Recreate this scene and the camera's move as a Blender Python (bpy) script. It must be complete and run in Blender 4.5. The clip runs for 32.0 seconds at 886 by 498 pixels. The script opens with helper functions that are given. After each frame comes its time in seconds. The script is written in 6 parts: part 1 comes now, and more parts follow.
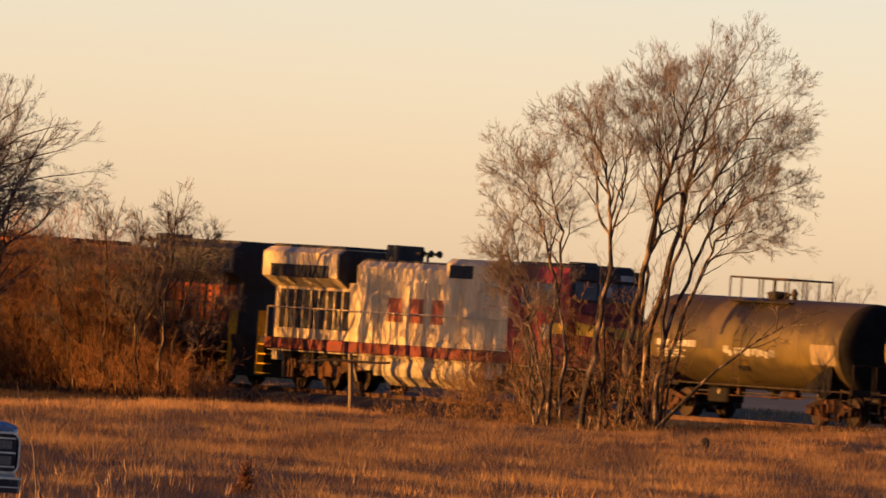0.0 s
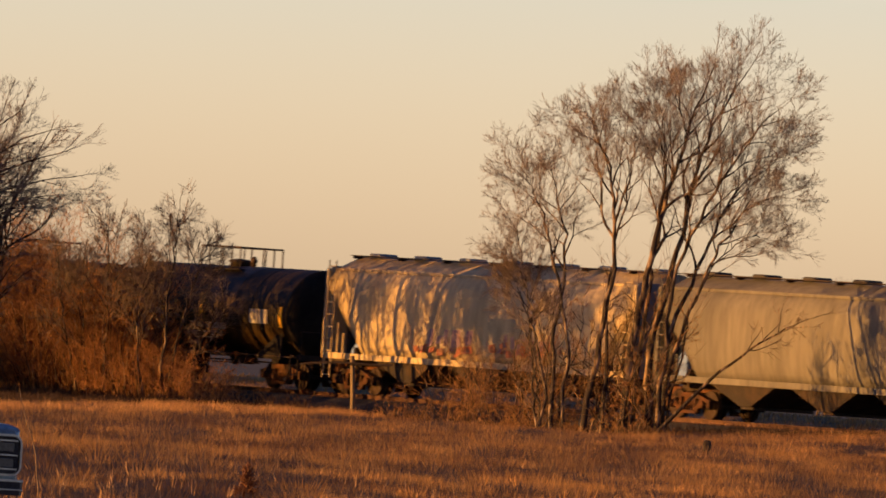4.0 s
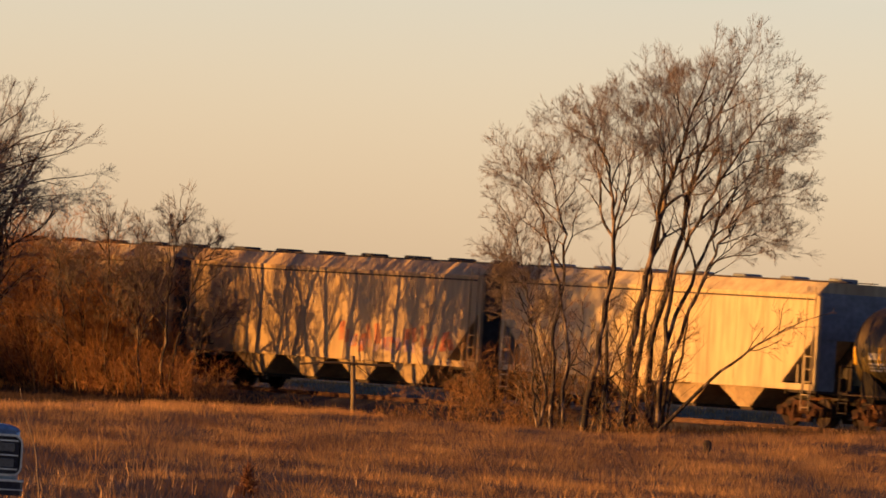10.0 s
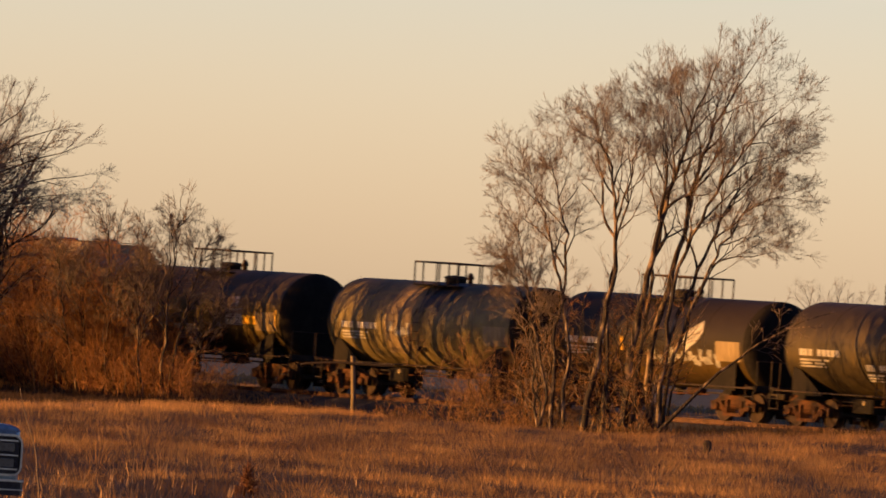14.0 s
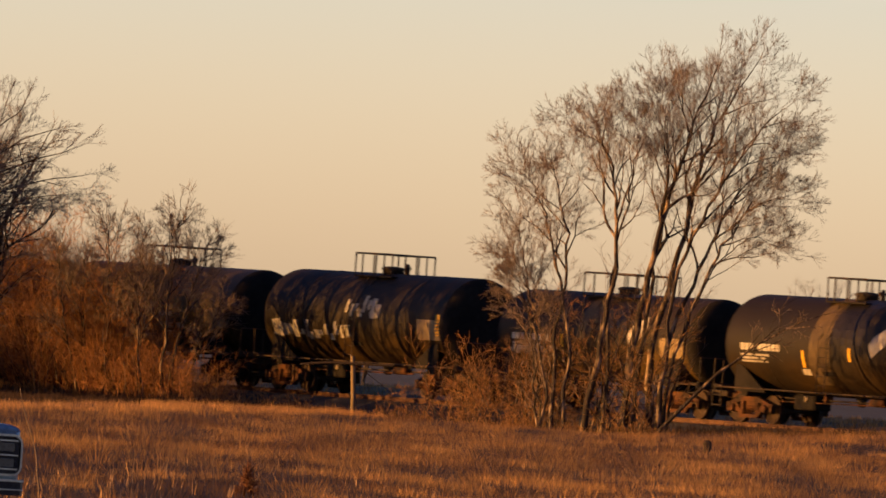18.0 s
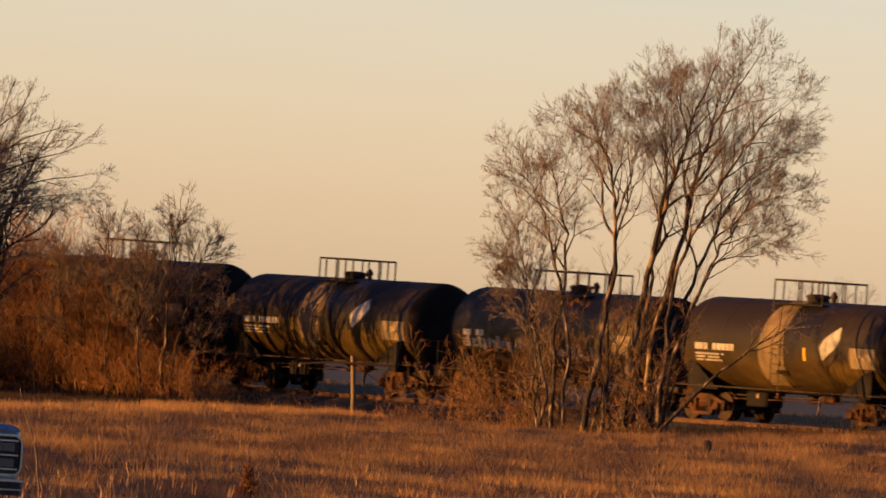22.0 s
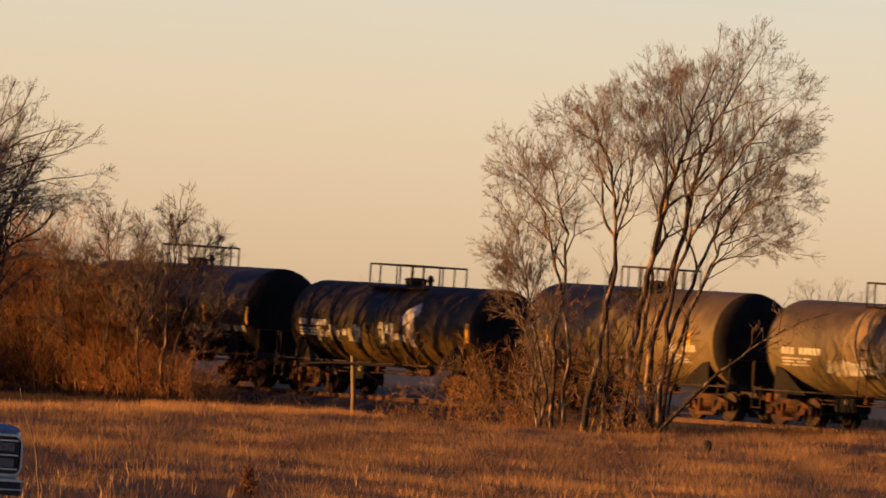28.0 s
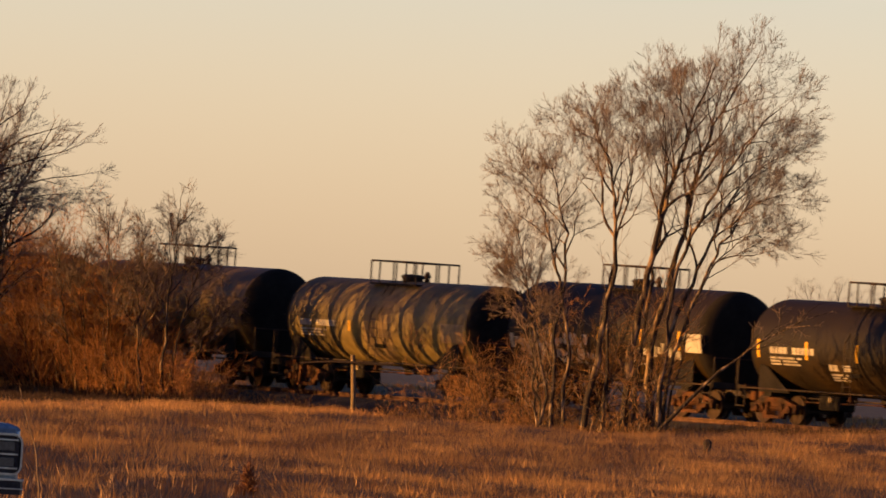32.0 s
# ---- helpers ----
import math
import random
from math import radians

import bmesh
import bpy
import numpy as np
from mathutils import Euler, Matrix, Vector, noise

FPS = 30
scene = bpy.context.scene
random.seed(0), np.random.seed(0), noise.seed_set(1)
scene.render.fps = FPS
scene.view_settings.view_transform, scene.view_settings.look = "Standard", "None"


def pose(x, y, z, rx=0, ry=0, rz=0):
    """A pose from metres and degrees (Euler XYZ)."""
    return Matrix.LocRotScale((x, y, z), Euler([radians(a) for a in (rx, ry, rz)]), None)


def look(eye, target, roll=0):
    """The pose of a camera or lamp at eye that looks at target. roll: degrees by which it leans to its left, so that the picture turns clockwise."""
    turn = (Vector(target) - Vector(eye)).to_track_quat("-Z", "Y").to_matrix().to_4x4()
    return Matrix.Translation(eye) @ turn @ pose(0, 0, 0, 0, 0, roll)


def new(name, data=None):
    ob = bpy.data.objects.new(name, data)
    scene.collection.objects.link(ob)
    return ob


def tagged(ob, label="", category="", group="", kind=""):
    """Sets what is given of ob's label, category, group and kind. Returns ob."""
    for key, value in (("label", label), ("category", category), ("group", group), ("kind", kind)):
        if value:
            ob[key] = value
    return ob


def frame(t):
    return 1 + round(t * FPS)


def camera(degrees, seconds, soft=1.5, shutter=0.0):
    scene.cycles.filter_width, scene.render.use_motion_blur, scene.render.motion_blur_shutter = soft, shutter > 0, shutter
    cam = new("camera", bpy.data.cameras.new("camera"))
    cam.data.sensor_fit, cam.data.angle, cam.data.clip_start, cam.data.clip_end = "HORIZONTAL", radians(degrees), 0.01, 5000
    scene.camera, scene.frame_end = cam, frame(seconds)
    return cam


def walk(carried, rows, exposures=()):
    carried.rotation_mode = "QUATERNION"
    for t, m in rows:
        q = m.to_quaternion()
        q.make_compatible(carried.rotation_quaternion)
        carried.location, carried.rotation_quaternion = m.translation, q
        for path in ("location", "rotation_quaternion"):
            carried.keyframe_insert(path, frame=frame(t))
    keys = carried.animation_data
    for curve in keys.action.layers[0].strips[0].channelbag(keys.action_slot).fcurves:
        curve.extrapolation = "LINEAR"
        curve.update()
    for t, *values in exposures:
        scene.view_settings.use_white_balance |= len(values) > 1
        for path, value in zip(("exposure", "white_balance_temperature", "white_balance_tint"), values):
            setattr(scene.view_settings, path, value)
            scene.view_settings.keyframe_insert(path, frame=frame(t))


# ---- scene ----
# One long lens from a field, about 390 m from a railway line that runs away to the far left.
TURN = 33.8                       # angle between the line of sight and the track, degrees
DX, DY = -math.sin(radians(TURN)), math.cos(radians(TURN))     # way of the train
NX, NY = -math.cos(radians(TURN)), -math.sin(radians(TURN))    # from the train's side to the field
RANGE = 389.0                     # distance to the side of the train in the middle of the view
RAIL = 0.7                        # rail top above the field
EYE = (0.0, 0.0, 2.0)
LENS = 21000.0                    # focal length over 1568 units of width
PITCH = 0.539

cam = camera(4.277, 32.0, 1.7, 0.4)


def aim(dx, dy):
    """The camera's pose, off its rest by a shake of dx, dy (thousandths of the half width)."""
    a, e = -dx * 0.784 / LENS, radians(PITCH) + dy * 0.784 / LENS
    target = (EYE[0] - math.sin(-a) * 400, EYE[1] + 400 * math.cos(a), EYE[2] + 400 * math.tan(e))
    return look(EYE, target, 3.84)


walk(cam, [(0.0, aim(-6, -5)), (0.5, aim(-4, -1)), (1.0, aim(-1.5, 0)), (3.0, aim(-1.5, 0)), (6.0, aim(0, 0)),
           (16.0, aim(0, 0)), (30.5, aim(0, 0)), (32.0, aim(0, -2))],
     exposures=[(0.0, 1.70), (2.0, 1.59), (5.0, 1.5), (32.0, 1.5)])

# ---- light ----
SUN_EL = 5.0
SUN_TO = (-0.955, -0.297)
world = bpy.data.worlds.new("evening_sky")
scene.world = world
world.use_nodes = True
wn = world.node_tree
sky = wn.nodes.new("ShaderNodeTexSky")
sky.sky_type = "NISHITA"
sky.sun_disc = False
sky.sun_elevation = radians(SUN_EL + 2)
sky.sun_rotation = math.atan2(SUN_TO[0], SUN_TO[1])
sky.air_density, sky.dust_density, sky.ozone_density = 1.0, 1.0, 1.0
# the clear evening sky is palest and warmest along the horizon and fades evenly overhead
way = wn.nodes.new("ShaderNodeTexCoord")
rise = wn.nodes.new("ShaderNodeSeparateXYZ")
wn.links.new(way.outputs["Generated"], rise.inputs[0])
band = wn.nodes.new("ShaderNodeMapRange")
band.inputs[1].default_value, band.inputs[2].default_value = 0.005, 0.032
wn.links.new(rise.outputs["Z"], band.inputs[0])
hue = wn.nodes.new("ShaderNodeMix")
hue.data_type = "RGBA"
hue.inputs[6].default_value, hue.inputs[7].default_value = (0.88, 0.83, 1.30, 1), (0.60, 0.635, 1.14, 1)
wn.links.new(band.outputs[0], hue.inputs[0])
tint = wn.nodes.new("ShaderNodeVectorMath")
tint.operation = "MULTIPLY"
wn.links.new(sky.outputs[0], tint.inputs[0])
over = wn.nodes.new("ShaderNodeMapRange")
over.inputs[1].default_value, over.inputs[2].default_value = 0.035, 0.10
wn.links.new(rise.outputs["Z"], over.inputs[0])
high = wn.nodes.new("ShaderNodeMix")
high.data_type = "RGBA"
high.inputs[7].default_value = (0.47, 0.62, 1.25, 1)
wn.links.new(over.outputs[0], high.inputs[0])
wn.links.new(hue.outputs[2], high.inputs[6])
wn.links.new(high.outputs[2], tint.inputs[1])
fade = wn.nodes.new("ShaderNodeMapRange")
fade.interpolation_type = "SMOOTHSTEP"
fade.inputs[1].default_value, fade.inputs[2].default_value = 0.034, 0.10
fade.inputs[3].default_value, fade.inputs[4].default_value = 1.0, 0.21
wn.links.new(rise.outputs["Z"], fade.inputs[0])
dim = wn.nodes.new("ShaderNodeVectorMath")
dim.operation = "SCALE"
wn.links.new(tint.outputs[0], dim.inputs[0])
wn.links.new(fade.outputs[0], dim.inputs["Scale"])
wn.links.new(dim.outputs[0], wn.nodes["Background"].inputs[0])
wn.nodes["Background"].inputs[1].default_value = 0.158

sun = new("sun", bpy.data.lights.new("sun", "SUN"))
sun.data.energy, sun.data.angle, sun.data.color = 3.35, radians(0.45), (1.0, 0.44, 0.09)
flat = math.cos(radians(SUN_EL)) / math.hypot(*SUN_TO)
sun.matrix_world = look((SUN_TO[0] * flat * 50, 380 + SUN_TO[1] * flat * 50, math.sin(radians(SUN_EL)) * 50), (0, 380, 0))
scene.view_settings.exposure = 1.5


# ---- materials ----
def mat(name, base, other=None, rough=0.7, metal=0.0, scale=3.0, fine=40.0, bump=0.15, mix=0.5, spec=0.22, stretch=(1, 1, 1), island=0.0):
    """A surface in two colours mixed by noise at two scales, with fine relief."""
    m = bpy.data.materials.new(name)
    m.use_nodes = True
    nt = m.node_tree
    bsdf = nt.nodes["Principled BSDF"]
    other = other or tuple(c * 0.6 for c in base)
    co = nt.nodes.new("ShaderNodeTexCoord")
    mp = nt.nodes.new("ShaderNodeMapping")
    mp.inputs["Scale"].default_value = stretch
    nt.links.new(co.outputs["Object"], mp.inputs[0])
    n1, n2 = nt.nodes.new("ShaderNodeTexNoise"), nt.nodes.new("ShaderNodeTexNoise")
    n1.inputs["Scale"].default_value, n1.inputs["Detail"].default_value = scale, 5
    n2.inputs["Scale"].default_value, n2.inputs["Detail"].default_value = fine, 4
    for n in (n1, n2):
        nt.links.new(mp.outputs[0], n.inputs["Vector"])
    ramp = nt.nodes.new("ShaderNodeMapRange")
    ramp.inputs[1].default_value, ramp.inputs[2].default_value = 0.62 - 0.35 * mix, 0.85 - 0.35 * mix
    nt.links.new(n1.outputs[0], ramp.inputs[0])
    c = nt.nodes.new("ShaderNodeMix")
    c.data_type = "RGBA"
    c.inputs[6].default_value, c.inputs[7].default_value = (*base, 1), (*other, 1)
    nt.links.new(ramp.outputs[0], c.inputs[0])
    v = nt.nodes.new("ShaderNodeMapRange")
    v.inputs[1].default_value, v.inputs[2].default_value = 0.25, 0.75
    v.inputs[3].default_value, v.inputs[4].default_value = 0.75, 1.25
    nt.links.new(n2.outputs[0], v.inputs[0])
    h = nt.nodes.new("ShaderNodeVectorMath")
    h.operation = "SCALE"
    nt.links.new(c.outputs[2], h.inputs[0])
    if island:
        geo = nt.nodes.new("ShaderNodeNewGeometry")
        w = nt.nodes.new("ShaderNodeMapRange")
        w.inputs[3].default_value, w.inputs[4].default_value = 1 - island, 1 + island
        nt.links.new(geo.outputs["Random Per Island"], w.inputs[0])
        mu = nt.nodes.new("ShaderNodeMath")
        mu.operation = "MULTIPLY"
        nt.links.new(v.outputs[0], mu.inputs[0])
        nt.links.new(w.outputs[0], mu.inputs[1])
        nt.links.new(mu.outputs[0], h.inputs["Scale"])
    else:
        nt.links.new(v.outputs[0], h.inputs["Scale"])
    nt.links.new(h.outputs[0], bsdf.inputs["Base Color"])
    bsdf.inputs["Roughness"].default_value, bsdf.inputs["Metallic"].default_value = rough, metal
    bsdf.inputs["Specular IOR Level"].default_value = spec
    if bump:
        b = nt.nodes.new("ShaderNodeBump")
        b.inputs["Strength"].default_value, b.inputs["Distance"].default_value = bump, 0.02
        nt.links.new(n2.outputs[0], b.inputs["Height"])
        nt.links.new(b.outputs[0], bsdf.inputs["Normal"])
    return m


STREAK = (1, 1, 0.15)     # stains that run down
GRIME = (0.6, 1, 0.25)
M_EARTH = mat("dry_field_soil", (0.21, 0.135, 0.08), (0.13, 0.095, 0.065), 0.95, scale=0.15, fine=2.0, bump=0.3)
M_FORB_SHADE = mat("grey_forbs_and_shade", (0.125, 0.103, 0.108), (0.075, 0.063, 0.072), 0.9, scale=0.6, fine=3.0, bump=0, island=0.4, spec=0.2)
M_GRASS = mat("dry_prairie_grass", (0.78, 0.44, 0.15), (0.40, 0.22, 0.10), 0.8, scale=1.5, fine=3.0, bump=0, mix=0.5, island=0.6, spec=0.2)


def let_through(m, share):
    """Thin dry blades let part of the light through."""
    nt = m.node_tree
    bsdf = nt.nodes["Principled BSDF"]
    back = nt.nodes.new("ShaderNodeBsdfTranslucent")
    nt.links.new(bsdf.inputs["Base Color"].links[0].from_socket, back.inputs["Color"])
    mix = nt.nodes.new("ShaderNodeMixShader")
    mix.inputs[0].default_value = share
    nt.links.new(bsdf.outputs[0], mix.inputs[1])
    nt.links.new(back.outputs[0], mix.inputs[2])
    nt.links.new(mix.outputs[0], nt.nodes["Material Output"].inputs["Surface"])


M_STRAW = mat("golden_grass_tufts", (0.50, 0.30, 0.12), (0.34, 0.19, 0.075), 0.8, scale=0.8, fine=3, bump=0, island=0.4, spec=0.2)
M_BUNCH = mat("orange_bunchgrass", (0.80, 0.43, 0.13), (0.64, 0.33, 0.10), 0.8, scale=0.8, fine=3, bump=0, island=0.15, spec=0.2)
M_RUSSET = mat("dark_russet_bunchgrass", (0.32, 0.165, 0.075), (0.20, 0.11, 0.062), 0.8, scale=0.8, fine=3, bump=0, island=0.15, spec=0.2)
M_SEED = mat("pale_seed_stalks", (0.78, 0.50, 0.24), (0.62, 0.36, 0.15), 0.8, scale=0.8, fine=3, bump=0, island=0.3, spec=0.2)
for blade in (M_FORB_SHADE, M_GRASS, M_STRAW, M_BUNCH, M_RUSSET, M_SEED):
    let_through(blade, 0.42)
M_BANK = mat("dry_grass_bank", (0.27, 0.175, 0.085), (0.13, 0.09, 0.055), 0.95, scale=1.2, fine=9, bump=0.6)
M_STUBBLE = mat("pale_winter_stubble", (0.075, 0.08, 0.085), (0.05, 0.052, 0.055), 0.95, scale=0.05, fine=0.8, bump=0.2)
M_WEED = mat("dark_dead_weeds", (0.055, 0.033, 0.02), (0.028, 0.02, 0.016), 0.9, scale=0.5, fine=3, bump=0, island=0.5, spec=0.2)
M_BARK = mat("grey_brown_bark", (0.030, 0.023, 0.020), (0.40, 0.29, 0.20), 0.85, scale=5, fine=14, mix=0.34, bump=0.6, stretch=(1, 1, 0.3))
M_TWIG = mat("bare_twigs", (0.20, 0.150, 0.115), (0.12, 0.092, 0.075), 0.85, scale=0.8, fine=6, bump=0, island=0.3)
M_STRAWTWIG = mat("straw_brown_brush", (0.28, 0.15, 0.062), (0.075, 0.046, 0.026), 0.85, scale=0.9, fine=6, bump=0, island=0.5)
M_TWIGB = mat("grey_bare_twigs", (0.18, 0.145, 0.135), (0.12, 0.10, 0.09), 0.85, scale=0.8, fine=6, bump=0, island=0.3)
M_BRUSH = mat("russet_brush_twigs", (0.36, 0.17, 0.065), (0.15, 0.078, 0.038), 0.85, scale=0.7, fine=6, bump=0, island=0.4)
M_STALK = mat("pale_dry_stalk", (0.20, 0.15, 0.11), (0.07, 0.045, 0.03), 0.8, scale=3, bump=0)
M_CEDAR = mat("dead_cedar", (0.17, 0.075, 0.038), (0.09, 0.045, 0.028), 0.9, bump=0)
M_BALLAST = mat("crushed_stone_ballast", (0.055, 0.052, 0.052), (0.025, 0.024, 0.024), 0.95, scale=1.5, fine=16, bump=1.0)
M_RAIL = mat("rusty_rail_steel", (0.11, 0.06, 0.038), (0.07, 0.04, 0.03), 0.55, 0.6, fine=20)
M_TIE = mat("creosoted_timber", (0.07, 0.05, 0.04), (0.13, 0.10, 0.08), 0.9, fine=12, bump=0.5)
M_POST = mat("weathered_post_wood", (0.19, 0.14, 0.085), (0.11, 0.085, 0.06), 0.85, scale=4, fine=25, bump=0.6, stretch=(1, 1, 0.1))
M_RAILWOOD = mat("dark_weathered_rail_wood", (0.035, 0.026, 0.022), (0.07, 0.05, 0.038), 0.9, scale=4, fine=25, bump=0.5, stretch=(0.1, 1, 1))
M_UNDER = mat("sooty_underframe_steel", (0.035, 0.028, 0.024), (0.07, 0.045, 0.03), 0.75, 0.2, scale=2, fine=18)
M_TRUCK = mat("rusty_truck_casting", (0.095, 0.038, 0.014), (0.014, 0.011, 0.009), 0.8, 0.1, scale=1.6, fine=14, bump=0.4, mix=0.62)
M_WHEEL = mat("worn_wheel_steel", (0.05, 0.033, 0.025), (0.025, 0.018, 0.015), 0.5, 0.6, scale=4, fine=20)
M_YELLOW = mat("yellow_reflective_tape", (0.75, 0.42, 0.03), (0.6, 0.33, 0.03), 0.4, scale=4)
M_WHITE = mat("white_stencil_paint", (0.46, 0.43, 0.38), (0.26, 0.24, 0.21), 0.6, scale=3, fine=12)
M_GLASS = mat("dark_cab_glass", (0.015, 0.035, 0.085), (0.025, 0.05, 0.10), 0.12, 0.0, bump=0, spec=0.22)
M_SILVER = mat("dull_silver_paint", (0.58, 0.45, 0.27), (0.42, 0.33, 0.20), 0.45, 0.1, scale=1.2, fine=9, stretch=STREAK)
M_RED = mat("faded_red_paint", (0.27, 0.034, 0.024), (0.15, 0.028, 0.02), 0.5, scale=1.5, fine=10, stretch=STREAK)
M_SILL = mat("dirty_red_sill_paint", (0.17, 0.032, 0.02), (0.08, 0.03, 0.02), 0.6, scale=2, fine=12)
M_FRAME = mat("road_dirty_silver_paint", (0.40, 0.32, 0.20), (0.12, 0.09, 0.06), 0.6, scale=2.5, fine=10, bump=0.4)
M_EMBLEM = mat("red_marking_paint", (0.30, 0.075, 0.04), (0.24, 0.10, 0.05), 0.55, scale=2)
M_ORANGE = mat("faded_orange_paint", (0.55, 0.13, 0.025), (0.38, 0.09, 0.02), 0.5, scale=1.5, fine=10, stretch=STREAK)
M_BLACK = mat("black_loco_paint", (0.025, 0.024, 0.024), (0.05, 0.042, 0.036), 0.55, scale=1.5, fine=10, stretch=STREAK)
M_GRILLE = mat("dark_radiator_mesh", (0.02, 0.02, 0.022), (0.045, 0.04, 0.035), 0.8, scale=3, fine=30)
M_HOPW = mat("cream_hopper_paint", (0.45, 0.355, 0.21), (0.33, 0.25, 0.145), 0.6, scale=0.7, fine=5, stretch=STREAK, mix=0.4)
M_HOPG = mat("grey_hopper_paint", (0.15, 0.14, 0.12), (0.10, 0.095, 0.085), 0.6, scale=0.7, fine=5, stretch=STREAK)
# near black: the shadow of the gap between cars painted in; hatches share it
M_HOP_SHADE = mat("shaded_hopper_end", (0.045, 0.043, 0.042), (0.025, 0.024, 0.024), 0.7, scale=1, fine=6)
M_HOPT = mat("tan_hopper_paint", (0.36, 0.255, 0.14), (0.26, 0.18, 0.10), 0.6, scale=0.7, fine=5, stretch=STREAK)
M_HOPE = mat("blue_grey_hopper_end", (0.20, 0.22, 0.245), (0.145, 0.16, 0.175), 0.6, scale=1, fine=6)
M_BAY = mat("dusty_hopper_bay_paint", (0.33, 0.235, 0.13), (0.20, 0.14, 0.08), 0.65, scale=1.5, fine=8)
M_SPRAY_R = mat("red_spray_paint", (0.42, 0.12, 0.05), (0.30, 0.15, 0.08), 0.6, scale=1.5)
M_SPRAY_P = mat("violet_spray_paint", (0.28, 0.17, 0.20), (0.36, 0.25, 0.22), 0.6, scale=1.5)
M_SPRAY_W = mat("silver_spray_paint", (0.34, 0.32, 0.28), (0.14, 0.125, 0.10), 0.5, scale=2.5)
M_TRUCKB = mat("light_blue_car_paint", (0.20, 0.28, 0.37), (0.16, 0.22, 0.30), 0.25, 0.2, scale=2, fine=20, bump=0.03, spec=0.5)
M_CHROME = mat("dulled_chrome", (0.42, 0.43, 0.45), (0.28, 0.28, 0.3), 0.3, 1.0, scale=4, bump=0.03, spec=0.5)
M_DARKP = mat("dark_grille_plastic", (0.03, 0.03, 0.035), (0.05, 0.05, 0.055), 0.5, scale=6)
M_LAMP = mat("headlight_lens", (0.06, 0.07, 0.09), (0.045, 0.05, 0.065), 0.15, 0.3, scale=2, bump=0, spec=0.5)
M_RUBBER = mat("tyre_rubber", (0.02, 0.02, 0.02), (0.035, 0.033, 0.03), 0.85, scale=6)


def tank_paint(name, base, other, rough=0.5, spec=0.3, top_dark=0.7, crown=2.9, low=0.0, skirt=2.2):
    """Streaked tank paint that darkens towards the crown, and towards the underside, in ragged runs."""
    m = mat(name, base, other, rough, 0.0, scale=0.6, fine=6, stretch=GRIME, bump=0.08, spec=spec)
    nt = m.node_tree
    bsdf = nt.nodes["Principled BSDF"]
    tone = bsdf.inputs["Base Color"].links[0].from_socket
    co = nt.nodes.new("ShaderNodeTexCoord")
    sep = nt.nodes.new("ShaderNodeSeparateXYZ")
    nt.links.new(co.outputs["Object"], sep.inputs[0])
    mp = nt.nodes.new("ShaderNodeMapping")
    mp.inputs["Scale"].default_value = (1.3, 1.0, 0.25)
    nt.links.new(co.outputs["Object"], mp.inputs[0])
    runs = nt.nodes.new("ShaderNodeTexNoise")
    runs.inputs["Scale"].default_value, runs.inputs["Detail"].default_value = 1.0, 5
    nt.links.new(mp.outputs[0], runs.inputs["Vector"])
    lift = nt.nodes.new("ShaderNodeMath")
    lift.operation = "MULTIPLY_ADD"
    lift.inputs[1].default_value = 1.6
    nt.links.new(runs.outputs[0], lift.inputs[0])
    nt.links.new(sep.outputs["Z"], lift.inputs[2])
    for z0, z1, most, dark_tone in ((crown + 0.55, crown + 1.2, top_dark, (0.012, 0.0095, 0.008, 1)), (skirt + 0.95, skirt + 0.55, low, (0.016, 0.012, 0.008, 1))):
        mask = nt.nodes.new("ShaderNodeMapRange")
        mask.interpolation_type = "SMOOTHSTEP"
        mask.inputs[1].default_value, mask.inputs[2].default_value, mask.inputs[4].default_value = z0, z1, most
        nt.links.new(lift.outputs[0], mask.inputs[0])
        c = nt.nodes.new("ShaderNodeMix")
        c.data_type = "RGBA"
        c.inputs[7].default_value = dark_tone
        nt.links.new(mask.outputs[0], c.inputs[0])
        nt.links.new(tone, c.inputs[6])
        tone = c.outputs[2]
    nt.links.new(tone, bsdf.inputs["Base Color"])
    return m


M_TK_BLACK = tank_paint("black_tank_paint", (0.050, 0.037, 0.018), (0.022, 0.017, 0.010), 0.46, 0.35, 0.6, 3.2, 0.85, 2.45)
M_TK_DARK = tank_paint("dark_tank_paint", (0.034, 0.019, 0.0045), (0.015, 0.010, 0.005), 0.55, 0.2, 0.75, 2.05)
# shade black of the tank ends and bolsters; plain black on small fittings
M_TK_END = mat("shade_black_paint", (0.012, 0.010, 0.009), (0.02, 0.016, 0.013), 0.85, scale=0.8, fine=6, bump=0.05, spec=0.15)
M_TK_BROWN = tank_paint("dark_brown_tank_paint", (0.072, 0.043, 0.009), (0.032, 0.020, 0.007), 0.55, 0.2, 0.82, 2.1)
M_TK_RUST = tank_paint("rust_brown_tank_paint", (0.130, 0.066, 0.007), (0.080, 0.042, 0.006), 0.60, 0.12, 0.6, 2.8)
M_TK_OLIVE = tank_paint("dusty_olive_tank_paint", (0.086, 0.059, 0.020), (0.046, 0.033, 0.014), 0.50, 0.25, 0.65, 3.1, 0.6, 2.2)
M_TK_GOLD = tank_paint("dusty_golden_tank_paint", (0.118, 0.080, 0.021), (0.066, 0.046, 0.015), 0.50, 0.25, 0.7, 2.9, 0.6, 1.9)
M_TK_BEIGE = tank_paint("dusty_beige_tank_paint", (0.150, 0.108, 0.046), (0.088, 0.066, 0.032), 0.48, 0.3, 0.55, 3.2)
M_BAND = mat("pale_streaked_paint", (0.20, 0.14, 0.075), (0.11, 0.08, 0.043), 0.6, scale=1.4, fine=9, stretch=STREAK)
